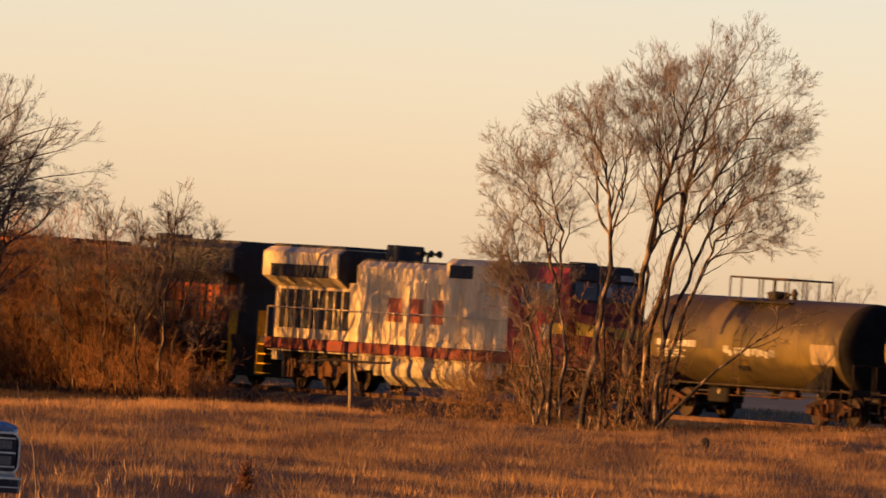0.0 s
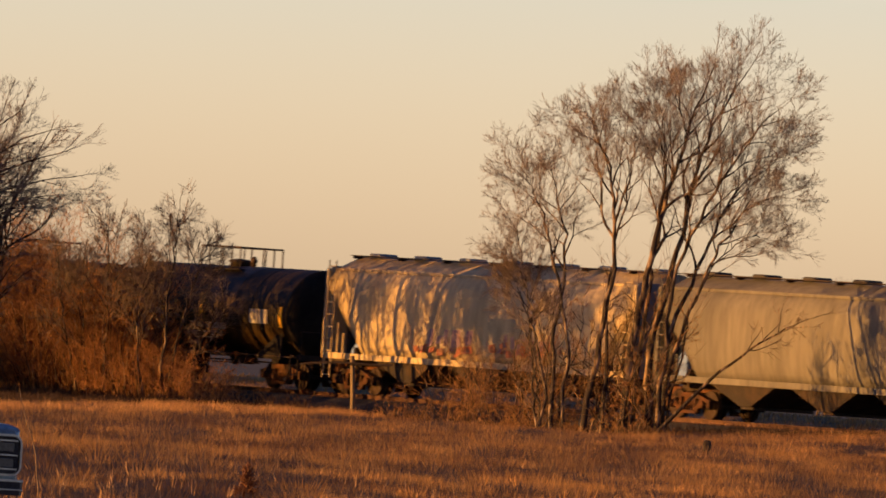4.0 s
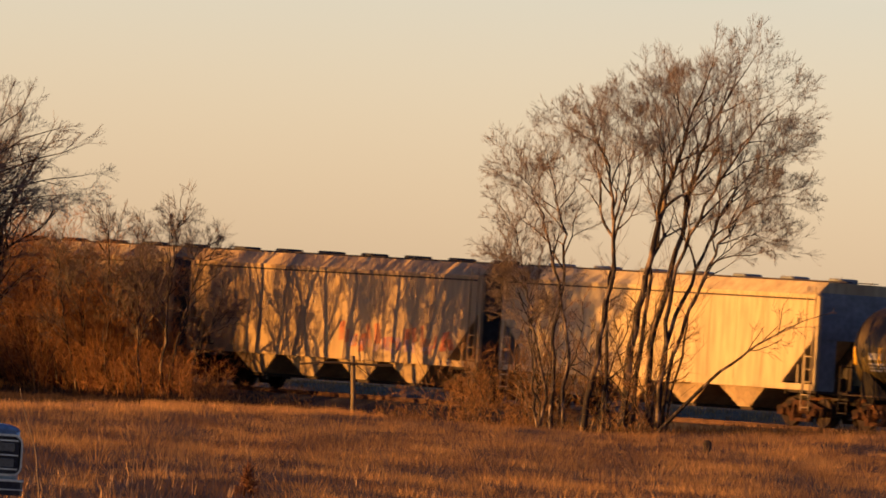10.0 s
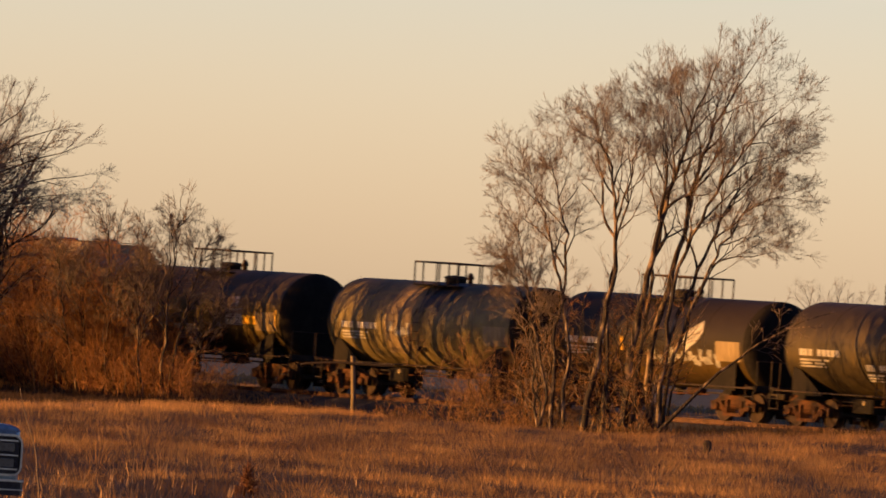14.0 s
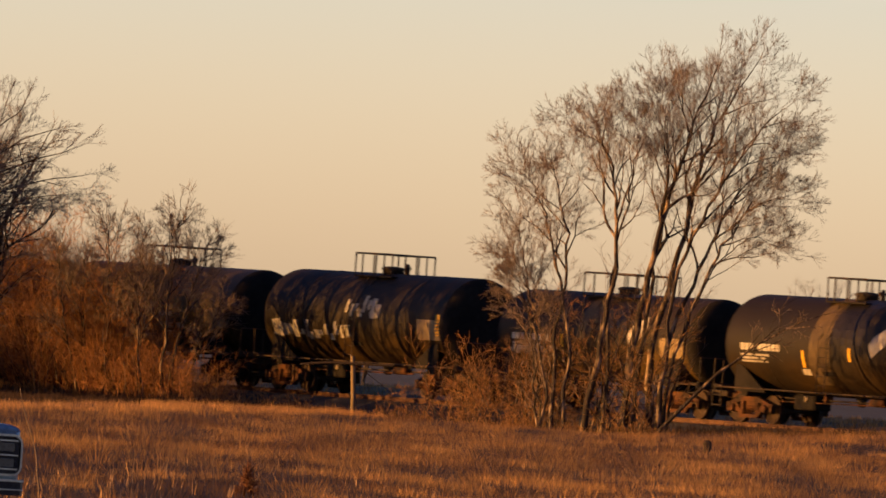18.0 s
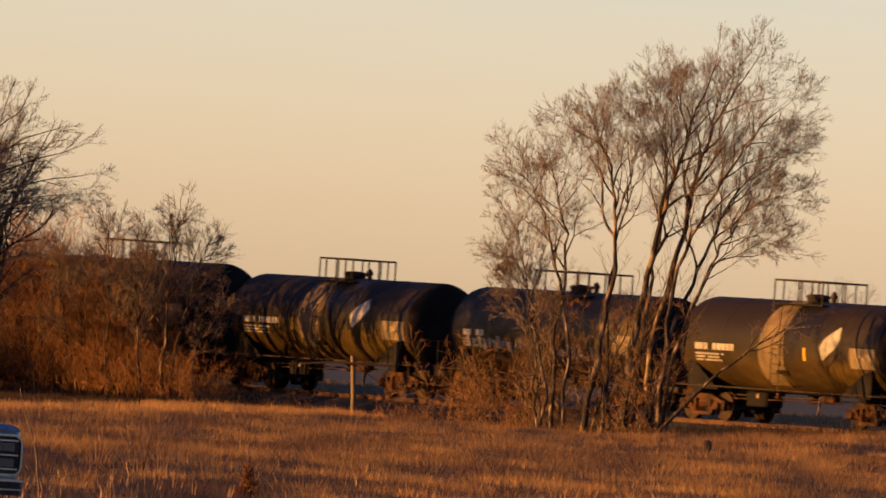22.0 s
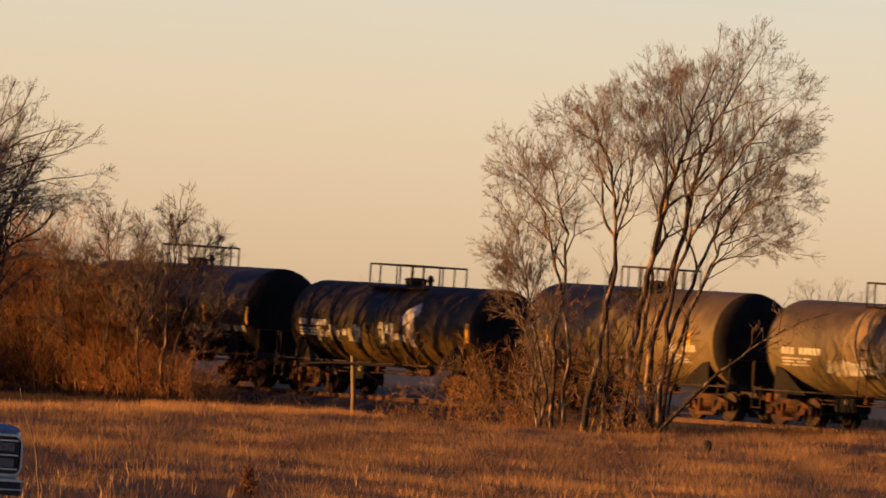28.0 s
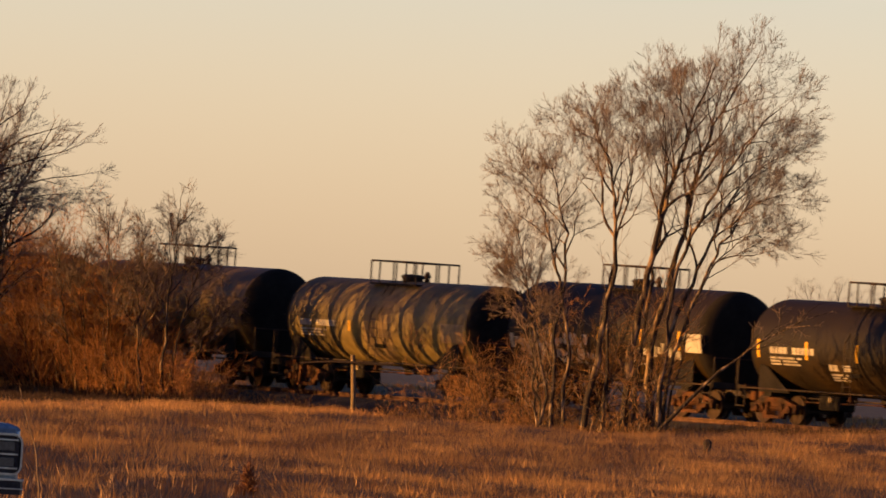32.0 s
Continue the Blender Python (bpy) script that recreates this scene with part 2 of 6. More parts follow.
M_PANEL = mat("tan_panel_paint", (0.27, 0.20, 0.11), (0.17, 0.125, 0.07), 0.6, scale=1.5, fine=8, stretch=STREAK)
M_SPILL = mat("tarry_spill", (0.012, 0.010, 0.009), (0.022, 0.017, 0.013), 0.4, scale=2, fine=9, stretch=STREAK, bump=0.05)
M_FAINT = mat("faint_streaked_paint", (0.085, 0.058, 0.028), (0.055, 0.038, 0.02), 0.55, scale=2, fine=9, stretch=STREAK)
M_TK_GREY = tank_paint("grey_beige_tank_paint", (0.168, 0.124, 0.045), (0.108, 0.082, 0.036), 0.52, 0.3, 0.35, 3.3)


# ---- shape helpers ----
def mesh_of(name, verts, faces, material, smooth=False):
    me = bpy.data.meshes.new(name)
    me.from_pydata(verts, [], faces)
    me.materials.append(material)
    if smooth:
        me.polygons.foreach_set("use_smooth", [True] * len(me.polygons))
    return me


class Shape:
    """Vertices and faces of one part."""

    def __init__(self):
        self.v, self.f = [], []

    def add(self, verts, faces):
        k = len(self.v)
        self.v += [tuple(p) for p in verts]
        self.f += [tuple(i + k for i in f) for f in faces]
        return self

    def box(self, x0, x1, y0, y1, z0, z1, c=0.0):
        """A box with chamfered upright edges."""
        c = min(c, (x1 - x0) / 3, (y1 - y0) / 3)
        if c <= 0:
            ring = [(x0, y0), (x1, y0), (x1, y1), (x0, y1)]
        else:
            ring = [(x0 + c, y0), (x1 - c, y0), (x1, y0 + c), (x1, y1 - c), (x1 - c, y1), (x0 + c, y1), (x0, y1 - c), (x0, y0 + c)]
        n = len(ring)
        d = min(c, (z1 - z0) / 3) * 0.6
        levels = [(z0, 0), (z1, 0)] if d <= 0 else [(z0, d), (z0 + d, 0), (z1 - d, 0), (z1, d)]
        cx, cy = (x0 + x1) / 2, (y0 + y1) / 2
        verts, faces = [], []
        for z, s in levels:
            for x, y in ring:
                verts.append((x + math.copysign(min(s, abs(x - cx)), cx - x), y + math.copysign(min(s, abs(y - cy)), cy - y), z))
        for a in range(len(levels) - 1):
            for i in range(n):
                j = (i + 1) % n
                faces.append((a * n + i, a * n + j, (a + 1) * n + j, (a + 1) * n + i))
        faces.append(tuple(range(n))[::-1])
        faces.append(tuple((len(levels) - 1) * n + i for i in range(n)))
        return self.add(verts, faces)

    def tube(self, a, b, r, n=6, r1=None):
        a, b = Vector(a), Vector(b)
        r1 = r if r1 is None else r1
        t = (b - a).normalized()
        u = t.orthogonal().normalized()
        w = t.cross(u)
        verts = []
        for p, q in ((a, r), (b, r1)):
            for i in range(n):
                g = 2 * math.pi * i / n
                verts.append(p + (u * math.cos(g) + w * math.sin(g)) * q)
        faces = [(i, (i + 1) % n, n + (i + 1) % n, n + i) for i in range(n)]
        return self.add(verts, faces + [tuple(range(n))[::-1], tuple(range(n, 2 * n))])

    def lathe(self, profile, axis="x", at=(0, 0, 0), n=32, caps=True):
        """Turns (along, radius) pairs about an axis through a point."""
        verts, faces = [], []
        for s, r in profile:
            for i in range(n):
                g = 2 * math.pi * i / n
                c, d = math.cos(g) * r, math.sin(g) * r
                p = {"x": (s, c, d), "y": (d, s, c), "z": (c, d, s)}[axis]
                verts.append((p[0] + at[0], p[1] + at[1], p[2] + at[2]))
        for a in range(len(profile) - 1):
            for i in range(n):
                j = (i + 1) % n
                faces.append((a * n + i, a * n + j, (a + 1) * n + j, (a + 1) * n + i))
        if caps:
            faces += [tuple(range(n))[::-1], tuple((len(profile) - 1) * n + i for i in range(n))]
        return self.add(verts, faces)

    def prism(self, ring, y0, y1):
        """A polygon in x, z pushed from y0 to y1."""
        n = len(ring)
        verts = [(x, y0, z) for x, z in ring] + [(x, y1, z) for x, z in ring]
        faces = [tuple(range(n)), tuple(range(2 * n - 1, n - 1, -1))]
        faces += [((i + 1) % n, i, n + i, n + (i + 1) % n) for i in range(n)]
        return self.add(verts, faces)

    def loft(self, rings, close=True):
        """Joins rings of equal count."""
        n = len(rings[0])
        verts = [p for r in rings for p in r]
        faces = []
        for a in range(len(rings) - 1):
            for i in range(n):
                j = (i + 1) % n
                faces.append((a * n + i, a * n + j, (a + 1) * n + j, (a + 1) * n + i))
        if close:
            faces += [tuple(range(n))[::-1], tuple((len(rings) - 1) * n + i for i in range(n))]
        return self.add(verts, faces)


def fixed(me):
    """Turns all faces outwards."""
    bm = bmesh.new()
    bm.from_mesh(me)
    bmesh.ops.recalc_face_normals(bm, faces=bm.faces)
    bm.to_mesh(me)
    bm.free()
    return me


def part(name, shape, material, parent=None, label="", smooth=False, at=None):
    """One mesh object under a thing or a part."""
    me = shape if isinstance(shape, bpy.types.Mesh) else fixed(mesh_of(name, shape.v, shape.f, material, smooth))
    ob = new(name, me)
    if parent:
        ob.parent = parent
    if at:
        ob.location = at
    if label:
        ob["label"] = label
    return ob


def thing(name, label, category, group="", kind=""):
    return tagged(new(name), label, category, group, kind)


def beside(px, w):
    """A place on the field w metres before the train's side that lies in the direction px across the view."""
    k = (px - 784) / LENS
    # X = DX*l + NX*w ; Y = RANGE + DY*l + NY*w ; X = k*Y
    l = (k * (RANGE + NY * w) - NX * w) / (DX - k * DY)
    return DX * l + NX * w, RANGE + DY * l + NY * w


def shading(px, w):
    """A place on the field w metres before the train whose shadow falls on the train's side in the direction px across the view."""
    k = (px - 784) / LENS
    l = k * RANGE / (DX - k * DY)
    u = w / (NX * SUN_TO[0] + NY * SUN_TO[1])
    return DX * l + SUN_TO[0] * u, RANGE + DY * l + SUN_TO[1] * u


# ---- ground and line ----
def lie(x, y):
    """Height of the ground: nearly flat, with a shallow hollow before the line and, to the south, a grassy verge that rises to the rails."""
    x, y = np.asarray(x, dtype=float), np.asarray(y, dtype=float)
    w = NX * x + NY * (y - RANGE)
    px = 784 + LENS * x / np.maximum(y, 1.0)
    c = np.clip((px - 1120) / 380, 0, 1.25)
    u, v = np.clip((w - 2.4) / 2.6, 0, 1), np.clip((46 - w) / 34, 0, 1)
    verge = 0.42 * c * u * u * (3 - 2 * u) * v * v * (3 - 2 * v)
    hollow = -0.30 * np.clip(1 - np.abs(w - 6.0) / 2.6, 0, 1) * np.clip((1150 - px) / 200, 0, 1)
    return (verge + hollow) * (y > 200) * (y < 470)


def root(x, y):
    """How deep the bushes and trees beside the line are rooted: in a hollow that fades out to the south."""
    w = NX * x + NY * (y - RANGE)
    px = 784 + LENS * x / max(y, 1.0)
    a = min(max((82 - w) / 22, 0.0), 1.0) * min(max((w - 2.0) / 4.0, 0.0), 1.0)
    b = min(max((1280 - px) / 380, 0.0), 1.0)
    return -0.5 * a * a * (3 - 2 * a) * b


def build_ground():
    s = Shape()
    xs = [-4000, -800, -200, -90] + list(range(-60, 61, 1)) + [90, 200, 800, 4000]
    ys = [-3000, -400, -50, 60, 130, 200, 250] + list(range(270, 480, 2)) + [600, 1200, 4500]
    verts = [(x, y, float(lie(x, y))) for y in ys for x in xs]
    n = len(xs)
    s.add(verts, [(j * n + i, j * n + i + 1, (j + 1) * n + i + 1, (j + 1) * n + i) for j in range(len(ys) - 1) for i in range(n - 1)])
    tagged(part("ground", s, M_EARTH), "flat field of dry brown soil and stubble", "ground", kind="structure")


def along(l, off, z):
    """World place at l metres up the line and off metres beyond the train's near side."""
    return DX * l - NX * off, RANGE + DY * l - NY * off, z


def build_far_field():
    s = Shape()
    s.add([along(l, o, 0.03) for l, o in ((-1500, 14), (2500, 14), (2500, 1600), (-1500, 1600))], [(0, 1, 2, 3)])
    tagged(part("ground_far_field", s, M_STUBBLE), "pale grey winter stubble field beyond the railway", "field", kind="structure")


BANK = [(6.6, -0.1), (7.6, 0.25), (9.0, 0.62), (10.6, 0.86), (12.4, 0.96), (15.0, 0.94), (19.0, 0.6), (26.0, 0.0)]


def build_bank():
    """A low grassy bank on the far side of the line."""
    s = Shape()
    rng = random.Random(15)
    s.loft([[along(l, o, z + (rng.uniform(-0.05, 0.05) if z > 0.3 else 0)) for o, z in BANK] for l in range(-140, 260, 2)], close=False)
    tagged(part("ground_bank", s, M_BANK, smooth=True), "low bank of dry golden grass beyond the railway", "bank", kind="structure")
    r = np.random.default_rng(16)
    n = 26000
    l, o = r.random(n) * 130 - 50, 7.4 + r.random(n) * 6.0
    z = np.interp(o, [p for p, _ in BANK], [q for _, q in BANK])
    x, y = DX * l - NX * o, RANGE + DY * l - NY * o
    v = np.zeros((n, 3, 3))
    h, a, wd = 0.05 + 0.16 * r.random(n) ** 2, r.random(n) * 6.28, 0.012 + 0.012 * r.random(n)
    v[:, 0], v[:, 1] = np.stack([x - wd, y, z - 0.04], 1), np.stack([x + wd, y, z - 0.04], 1)
    v[:, 2] = np.stack([x + np.cos(a) * h * 0.5, y + np.sin(a) * h * 0.5, z + h], 1)
    triangles("bank_grass", v, M_STRAW, "short golden grass on the far bank", "grass")


def build_line():
    c = 1.6
    prof = [(c - 6.4, -0.6), (c - 4.4, -0.25), (c - 3.2, 0.12), (c - 1.95, 0.52), (c - 1.4, 0.55), (c - 1.2, 0.48), (c + 1.2, 0.48), (c + 1.4, 0.55), (c + 1.95, 0.52), (c + 3.4, 0.08), (c + 5.2, -0.05)]
    s = Shape()
    rings = [[along(l, o, z) for o, z in prof] for l in range(-900, 901, 20)]
    s.loft(rings, close=False)
    tagged(part("ballast_bed", s, M_BALLAST), "low bed of crushed grey ballast under the track", "ballast", kind="structure")
    for side in (-0.7525, 0.7525):
        r = Shape()
        ring = [(-0.07, 0.53), (0.07, 0.53), (0.07, 0.555), (0.012, 0.57), (0.012, 0.655), (0.036, 0.665), (0.036, RAIL), (-0.036, RAIL), (-0.036, 0.665), (-0.012, 0.655), (-0.012, 0.57), (-0.07, 0.555)]
        r.loft([[along(l, c + side + o, z) for o, z in ring] for l in (-900, 900)])
        tagged(part("rail", r, M_RAIL), "long rust-brown steel rail on timber ties", "rail", "rails of the line", "structure")


def blades(x, y, h, k, rng, spread, width, lean0, lean1):
    """Thin blades, k to a tuft."""
    n = len(x) * k
    bx = np.repeat(x, k) + rng.normal(0, spread, n)
    by = np.repeat(y, k) + rng.normal(0, spread, n)
    bh = np.repeat(h, k) * (0.45 + 0.75 * rng.random(n))
    a = rng.random(n) * 2 * np.pi
    lean = lean0 + (lean1 - lean0) * rng.random(n)
    wd = width * (0.6 + 0.8 * rng.random(n))
    v = np.zeros((n, 3, 3))
    gz = lie(bx, by) - 0.02
    px, py = 1 + 0.4 * np.sin(a * 3), 0.4 * np.cos(a * 3)
    v[:, 0] = np.stack([bx - wd * px, by - wd * py, gz], 1)
    v[:, 1] = np.stack([bx + wd * px, by + wd * py, gz], 1)
    v[:, 2] = np.stack([bx + np.cos(a) * lean * bh, by + np.sin(a) * lean * bh, gz + bh], 1)
    return v


def patches(x, y):
    """Uneven stands of the two kinds of plants, as a value about zero."""
    return (np.sin(x * 1.9 + 1.7 * np.sin(y * 0.17)) + np.sin(x * 0.83 - y * 0.11 + 2.1 * np.sin(x * 0.31 + y * 0.05)) + 0.9 * np.sin(x * 3.7 + y * 0.29 + 1.3)
            + 0.8 * np.sin(y * 0.37 + 2.0 * np.sin(x * 0.57)) + 0.6 * np.sin(x * 6.1 - y * 0.53)) / 2.2


def field_edge(x, y):
    """How far off the mown edge of the grass lies: nearer in the north, up to the hollow by the line in the south."""
    return 303 + 88 * np.clip((784 + LENS * x / y) / 640, 0, 1.3)


def build_grass():
    """Dry prairie grass: a short thin turf, uneven bunches and grey forbs between them, crowded where they stand in for
    near shade.
    """
    rng = np.random.default_rng(5)
    n = 95000
    y = 116 + (396 - 116) * rng.random(n) ** 0.9
    x = (rng.random(n) * 2 - 1) * (y * 0.042)
    off = -(NX * x + NY * (y - RANGE))
    side = np.clip((x / y * LENS + 784) / 1200, 0, 1.1)
    keep = (off < -8.6 + 3.0 * np.clip(side * 1200 - 1000, 0, 300) / 300 + rng.normal(0, 0.5, n)) & (y < field_edge(x, y) + rng.normal(0, 3, n))
    x, y, side = x[keep], y[keep], side[keep]
    n = len(x)
    p = patches(x, y) + rng.normal(0, 0.22, n)
    # dull forbs crowd the near left corner in place of a shadow there
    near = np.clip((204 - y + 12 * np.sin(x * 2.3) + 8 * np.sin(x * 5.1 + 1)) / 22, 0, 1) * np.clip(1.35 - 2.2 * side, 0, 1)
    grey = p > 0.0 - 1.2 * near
    h = (0.07 + 0.11 * rng.random(n) ** 1.5) * (1.0 - 0.28 * p) * (0.9 + 0.3 * side)
    h[rng.random(n) < 0.03] *= 1.6
    h *= 1 - 0.4 * near
    g = ~grey
    triangles("prairie_grass", blades(x[g], y[g], h[g], 6, rng, 0.09, 0.0065, 0.1, 0.8), M_GRASS, "thin stand of dry orange-brown prairie grass", "grass")
    triangles("forbs_and_near_shade", blades(x[grey], y[grey], h[grey] * 1.05, 6, rng, 0.10, 0.0085, 0.2, 1.0), M_FORB_SHADE, "patches of dead grey-brown forbs in the grass, massed nearby as shade", "weeds")
    # a fringe of taller grass along the field's far edge
    m = 5200
    cp = -30 + 1250 * rng.random(m)
    cy = field_edge((cp - 784) / LENS, 1.0) - 26 * rng.random(m) ** 1.4
    cx = (cp - 784) / LENS * cy
    ok = NX * cx + NY * (cy - RANGE) > 8.4
    cx, cy = cx[ok], cy[ok]
    m = len(cx)
    hc = 0.27 * (0.45 + 0.7 * rng.random(m)) * (1 - 0.3 * patches(cx * 1.5, cy))
    triangles("fringe_grass", blades(cx, cy, hc, 20, rng, 0.16, 0.008, 0.05, 0.6), M_GRASS, "taller dry grass along the field's edge", "grass")
    # pale seed heads that stand above the grass
    m = 2600
    sy = 1 / (1 / 385 + (1 / 125 - 1 / 385) * rng.random(m) ** 1.1)
    sx = (rng.random(m) * 2 - 1) * sy * 0.0395
    ok = (patches(sx, sy) + rng.normal(0, 0.5, m) < 0.3) & (NX * sx + NY * (sy - RANGE) > 9.5) & (sy < field_edge(sx, sy))
    sx, sy = sx[ok], sy[ok]
    triangles("seed_heads", blades(sx, sy, 0.16 + 0.16 * rng.random(len(sx)), 2, rng, 0.05, 0.007, 0.02, 0.5), M_SEED, "pale seed stalks above the prairie grass", "grass")
    # bunches: each a fan of blades that lean away from its middle
    for count, size, hs, width, material, name, label, category, far in (
            (3400, 0.33, 0.26, 0.0074, M_BUNCH, "grass_bunches", "leaning bunches of dry orange bunchgrass", "grass", 396),
            (3000, 0.34, 0.25, 0.0085, M_RUSSET, "russet_bunches", "dull dark russet bunches in the prairie grass", "grass", 390),
            (1500, 0.30, 0.27, 0.0060, M_STRAW, "grass_tufts", "taller golden tufts in the prairie grass", "grass", 394),
            (3800, 0.32, 0.25, 0.0080, M_FORB_SHADE, "forb_shade_clumps", "low dark clumps of dead purple-grey forbs, massed nearby as shade", "weeds", 350)):
        cy = 1 / (1 / far + (1 / 122 - 1 / far) * rng.random(count) ** 1.25)
        cx = (rng.random(count) * 2 - 1) * cy * 0.0395
        pc = patches(cx, cy) + rng.normal(0, 0.5, count)
        cs = np.clip((cx / cy * LENS + 784) / 1200, 0, 1.1)
        # the same stand-in shadow: more forbs and less grass
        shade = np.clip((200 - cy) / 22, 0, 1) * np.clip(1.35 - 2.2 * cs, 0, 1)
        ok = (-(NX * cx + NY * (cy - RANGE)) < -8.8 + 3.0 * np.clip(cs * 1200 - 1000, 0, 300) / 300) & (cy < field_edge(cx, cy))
        ok &= (pc > 0.0 - 1.4 * shade) if material is M_FORB_SHADE else ((pc > -0.25) if material is M_RUSSET else (pc < 0.35 - 1.5 * shade))
        cx, cy = cx[ok], cy[ok]
        big = (0.45 + 1.0 * rng.random(len(cx)) ** 1.6) * np.clip((cy - 120) / 200 + 0.75, 0.8, 1.45)
        tuft = np.repeat(np.arange(len(cx)), 96)
        m = len(tuft)
        a, q = rng.random(m) * 2 * np.pi, np.sqrt(rng.random(m))
        sz = size * big[tuft]
        bx, by = cx[tuft] + np.cos(a) * q * sz, cy[tuft] + np.sin(a) * q * sz
        bh = hs * big[tuft] * (1.05 - 0.55 * q) * (0.6 + 0.5 * rng.random(m))
        ln = (0.16 + 0.95 * q) * (0.5 + 0.9 * rng.random(m))
        drift = a + rng.normal(0, 0.5, m)
        wd = width * (0.6 + 0.8 * rng.random(m))
        v = np.zeros((m, 3, 3))
        t = rng.random(m) * np.pi
        ux, uy = 0.55 + 0.45 * np.abs(np.cos(t)), 0.4 * np.sin(t)
        gz = lie(bx, by) - 0.02
        v[:, 0] = np.stack([bx - wd * ux, by - wd * uy, gz], 1)
        v[:, 1] = np.stack([bx + wd * ux, by + wd * uy, gz], 1)
        v[:, 2] = np.stack([bx + np.cos(drift) * ln * bh, by + np.sin(drift) * ln * bh, gz + bh], 1)
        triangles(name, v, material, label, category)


def build_weeds():
    """Short dark weeds between the grass and the line."""
    rng = np.random.default_rng(9)
    n = 45000
    l = rng.random(n) * 110 - 45
    w = 3.4 + rng.random(n) ** 1.7 * 90
    x, y = DX * l + NX * w, RANGE + DY * l + NY * w
    keep = (w < 9) | (y > field_edge(x, y) - 5)
    x, y, w = x[keep], y[keep], w[keep]
    n = len(x)
    k = 4
    bx = np.repeat(x, k) + rng.normal(0, 0.12, n * k)
    by = np.repeat(y, k) + rng.normal(0, 0.12, n * k)
    tall = np.clip(1.0 - (w - 5.5) / 14, 0, 1) * np.clip((w - 4.2) / 1.5, 0, 1)
    bh = np.repeat(0.08 + (0.15 + 0.40 * tall) * rng.random(n) ** 2, k) * (0.5 + 0.7 * rng.random(n * k))
    a = rng.random(n * k) * 2 * np.pi
    lean = 0.2 + 0.8 * rng.random(n * k)
    wd = 0.012 + 0.014 * rng.random(n * k)
    v = np.zeros((n * k, 3, 3))
    gz = np.repeat(lie(x, y), k)
    v[:, 0] = np.stack([bx - wd, by, gz - 0.02], 1)
    v[:, 1] = np.stack([bx + wd, by, gz - 0.02], 1)
    v[:, 2] = np.stack([bx + np.cos(a) * lean * bh, by + np.sin(a) * lean * bh, gz + bh], 1)
    # taller dry grass between the field and the rail where the line comes nearest
    n = 9000
    l = -(8 + 34 * rng.random(n) ** 0.8)
    w = 2.2 + 3.6 * rng.random(n)
    keep = (w - 2.2) / 3.6 + np.clip((-l - 15) / 20, -0.4, 0.6) > 0.35
    l, w = l[keep], w[keep]
    h = (0.16 + 0.14 * np.clip((-l - 10) / 22, 0, 1)) * (0.5 + 0.6 * rng.random(len(l)))
    g = blades(DX * l + NX * w, RANGE + DY * l + NY * w, h, 5, rng, 0.10, 0.014, 0.1, 0.7)
    triangles("trackside_grass", g, M_STRAW, "tall dry grass beside the rail", "grass")
    triangles("trackside_weeds", v, M_WEED, "short dark brown weeds along the railway", "weeds")


def triangles(name, v, material, label, category):
    me = bpy.data.meshes.new(name)
    m = len(v)
    me.vertices.add(m * 3)
    me.vertices.foreach_set("co", v.reshape(-1).astype(np.float32))
    me.loops.add(m * 3)
    me.loops.foreach_set("vertex_index", np.arange(m * 3, dtype=np.int32))
    me.polygons.add(m)
    me.polygons.foreach_set("loop_start", np.arange(0, m * 3, 3, dtype=np.int32))
    me.polygons.foreach_set("loop_total", np.full(m, 3, dtype=np.int32))
    me.update(calc_edges=True)
    me.materials.append(material)
    return tagged(new(name, me), label, category, kind="stuff")


# ---- trees and brush ----
def wood_mesh(name, segs, material, n):
    """Tapered tubes from rows of p0, p1, r0, r1."""
    a = np.array([[*p, *q, r, s] for p, q, r, s in segs], dtype=np.float64)
    p, q, r, s = a[:, 0:3], a[:, 3:6], a[:, 6], a[:, 7]
    t = q - p
    t /= np.maximum(np.linalg.norm(t, axis=1, keepdims=True), 1e-9)
    ref = np.where(np.abs(t[:, 2:3]) < 0.9, np.array([[0, 0, 1.0]]), np.array([[1.0, 0, 0]]))
    u = np.cross(t, ref)
    u /= np.linalg.norm(u, axis=1, keepdims=True)
    w = np.cross(t, u)
    m = len(a)
    g = 2 * np.pi * np.arange(n) / n
    ring = u[:, None, :] * np.cos(g)[None, :, None] + w[:, None, :] * np.sin(g)[None, :, None]
    v = np.concatenate([p[:, None, :] + ring * r[:, None, None], q[:, None, :] + ring * s[:, None, None]], 1)
    i = np.arange(n)
    quad = np.stack([i, (i + 1) % n, n + (i + 1) % n, n + i], 1)
    loops = (np.arange(m)[:, None, None] * 2 * n + quad[None]).reshape(-1)
    me = bpy.data.meshes.new(name)
    me.vertices.add(m * 2 * n)
    me.vertices.foreach_set("co", v.reshape(-1).astype(np.float32))
    me.loops.add(len(loops))
    me.loops.foreach_set("vertex_index", loops.astype(np.int32))
    me.polygons.add(m * n)
    me.polygons.foreach_set("loop_start", np.arange(0, m * n * 4, 4, dtype=np.int32))
    me.polygons.foreach_set("loop_total", np.full(m * n, 4, dtype=np.int32))
    me.polygons.foreach_set("use_smooth", np.ones(m * n, dtype=bool))
    me.update(calc_edges=True)
    me.materials.append(material)
    return me


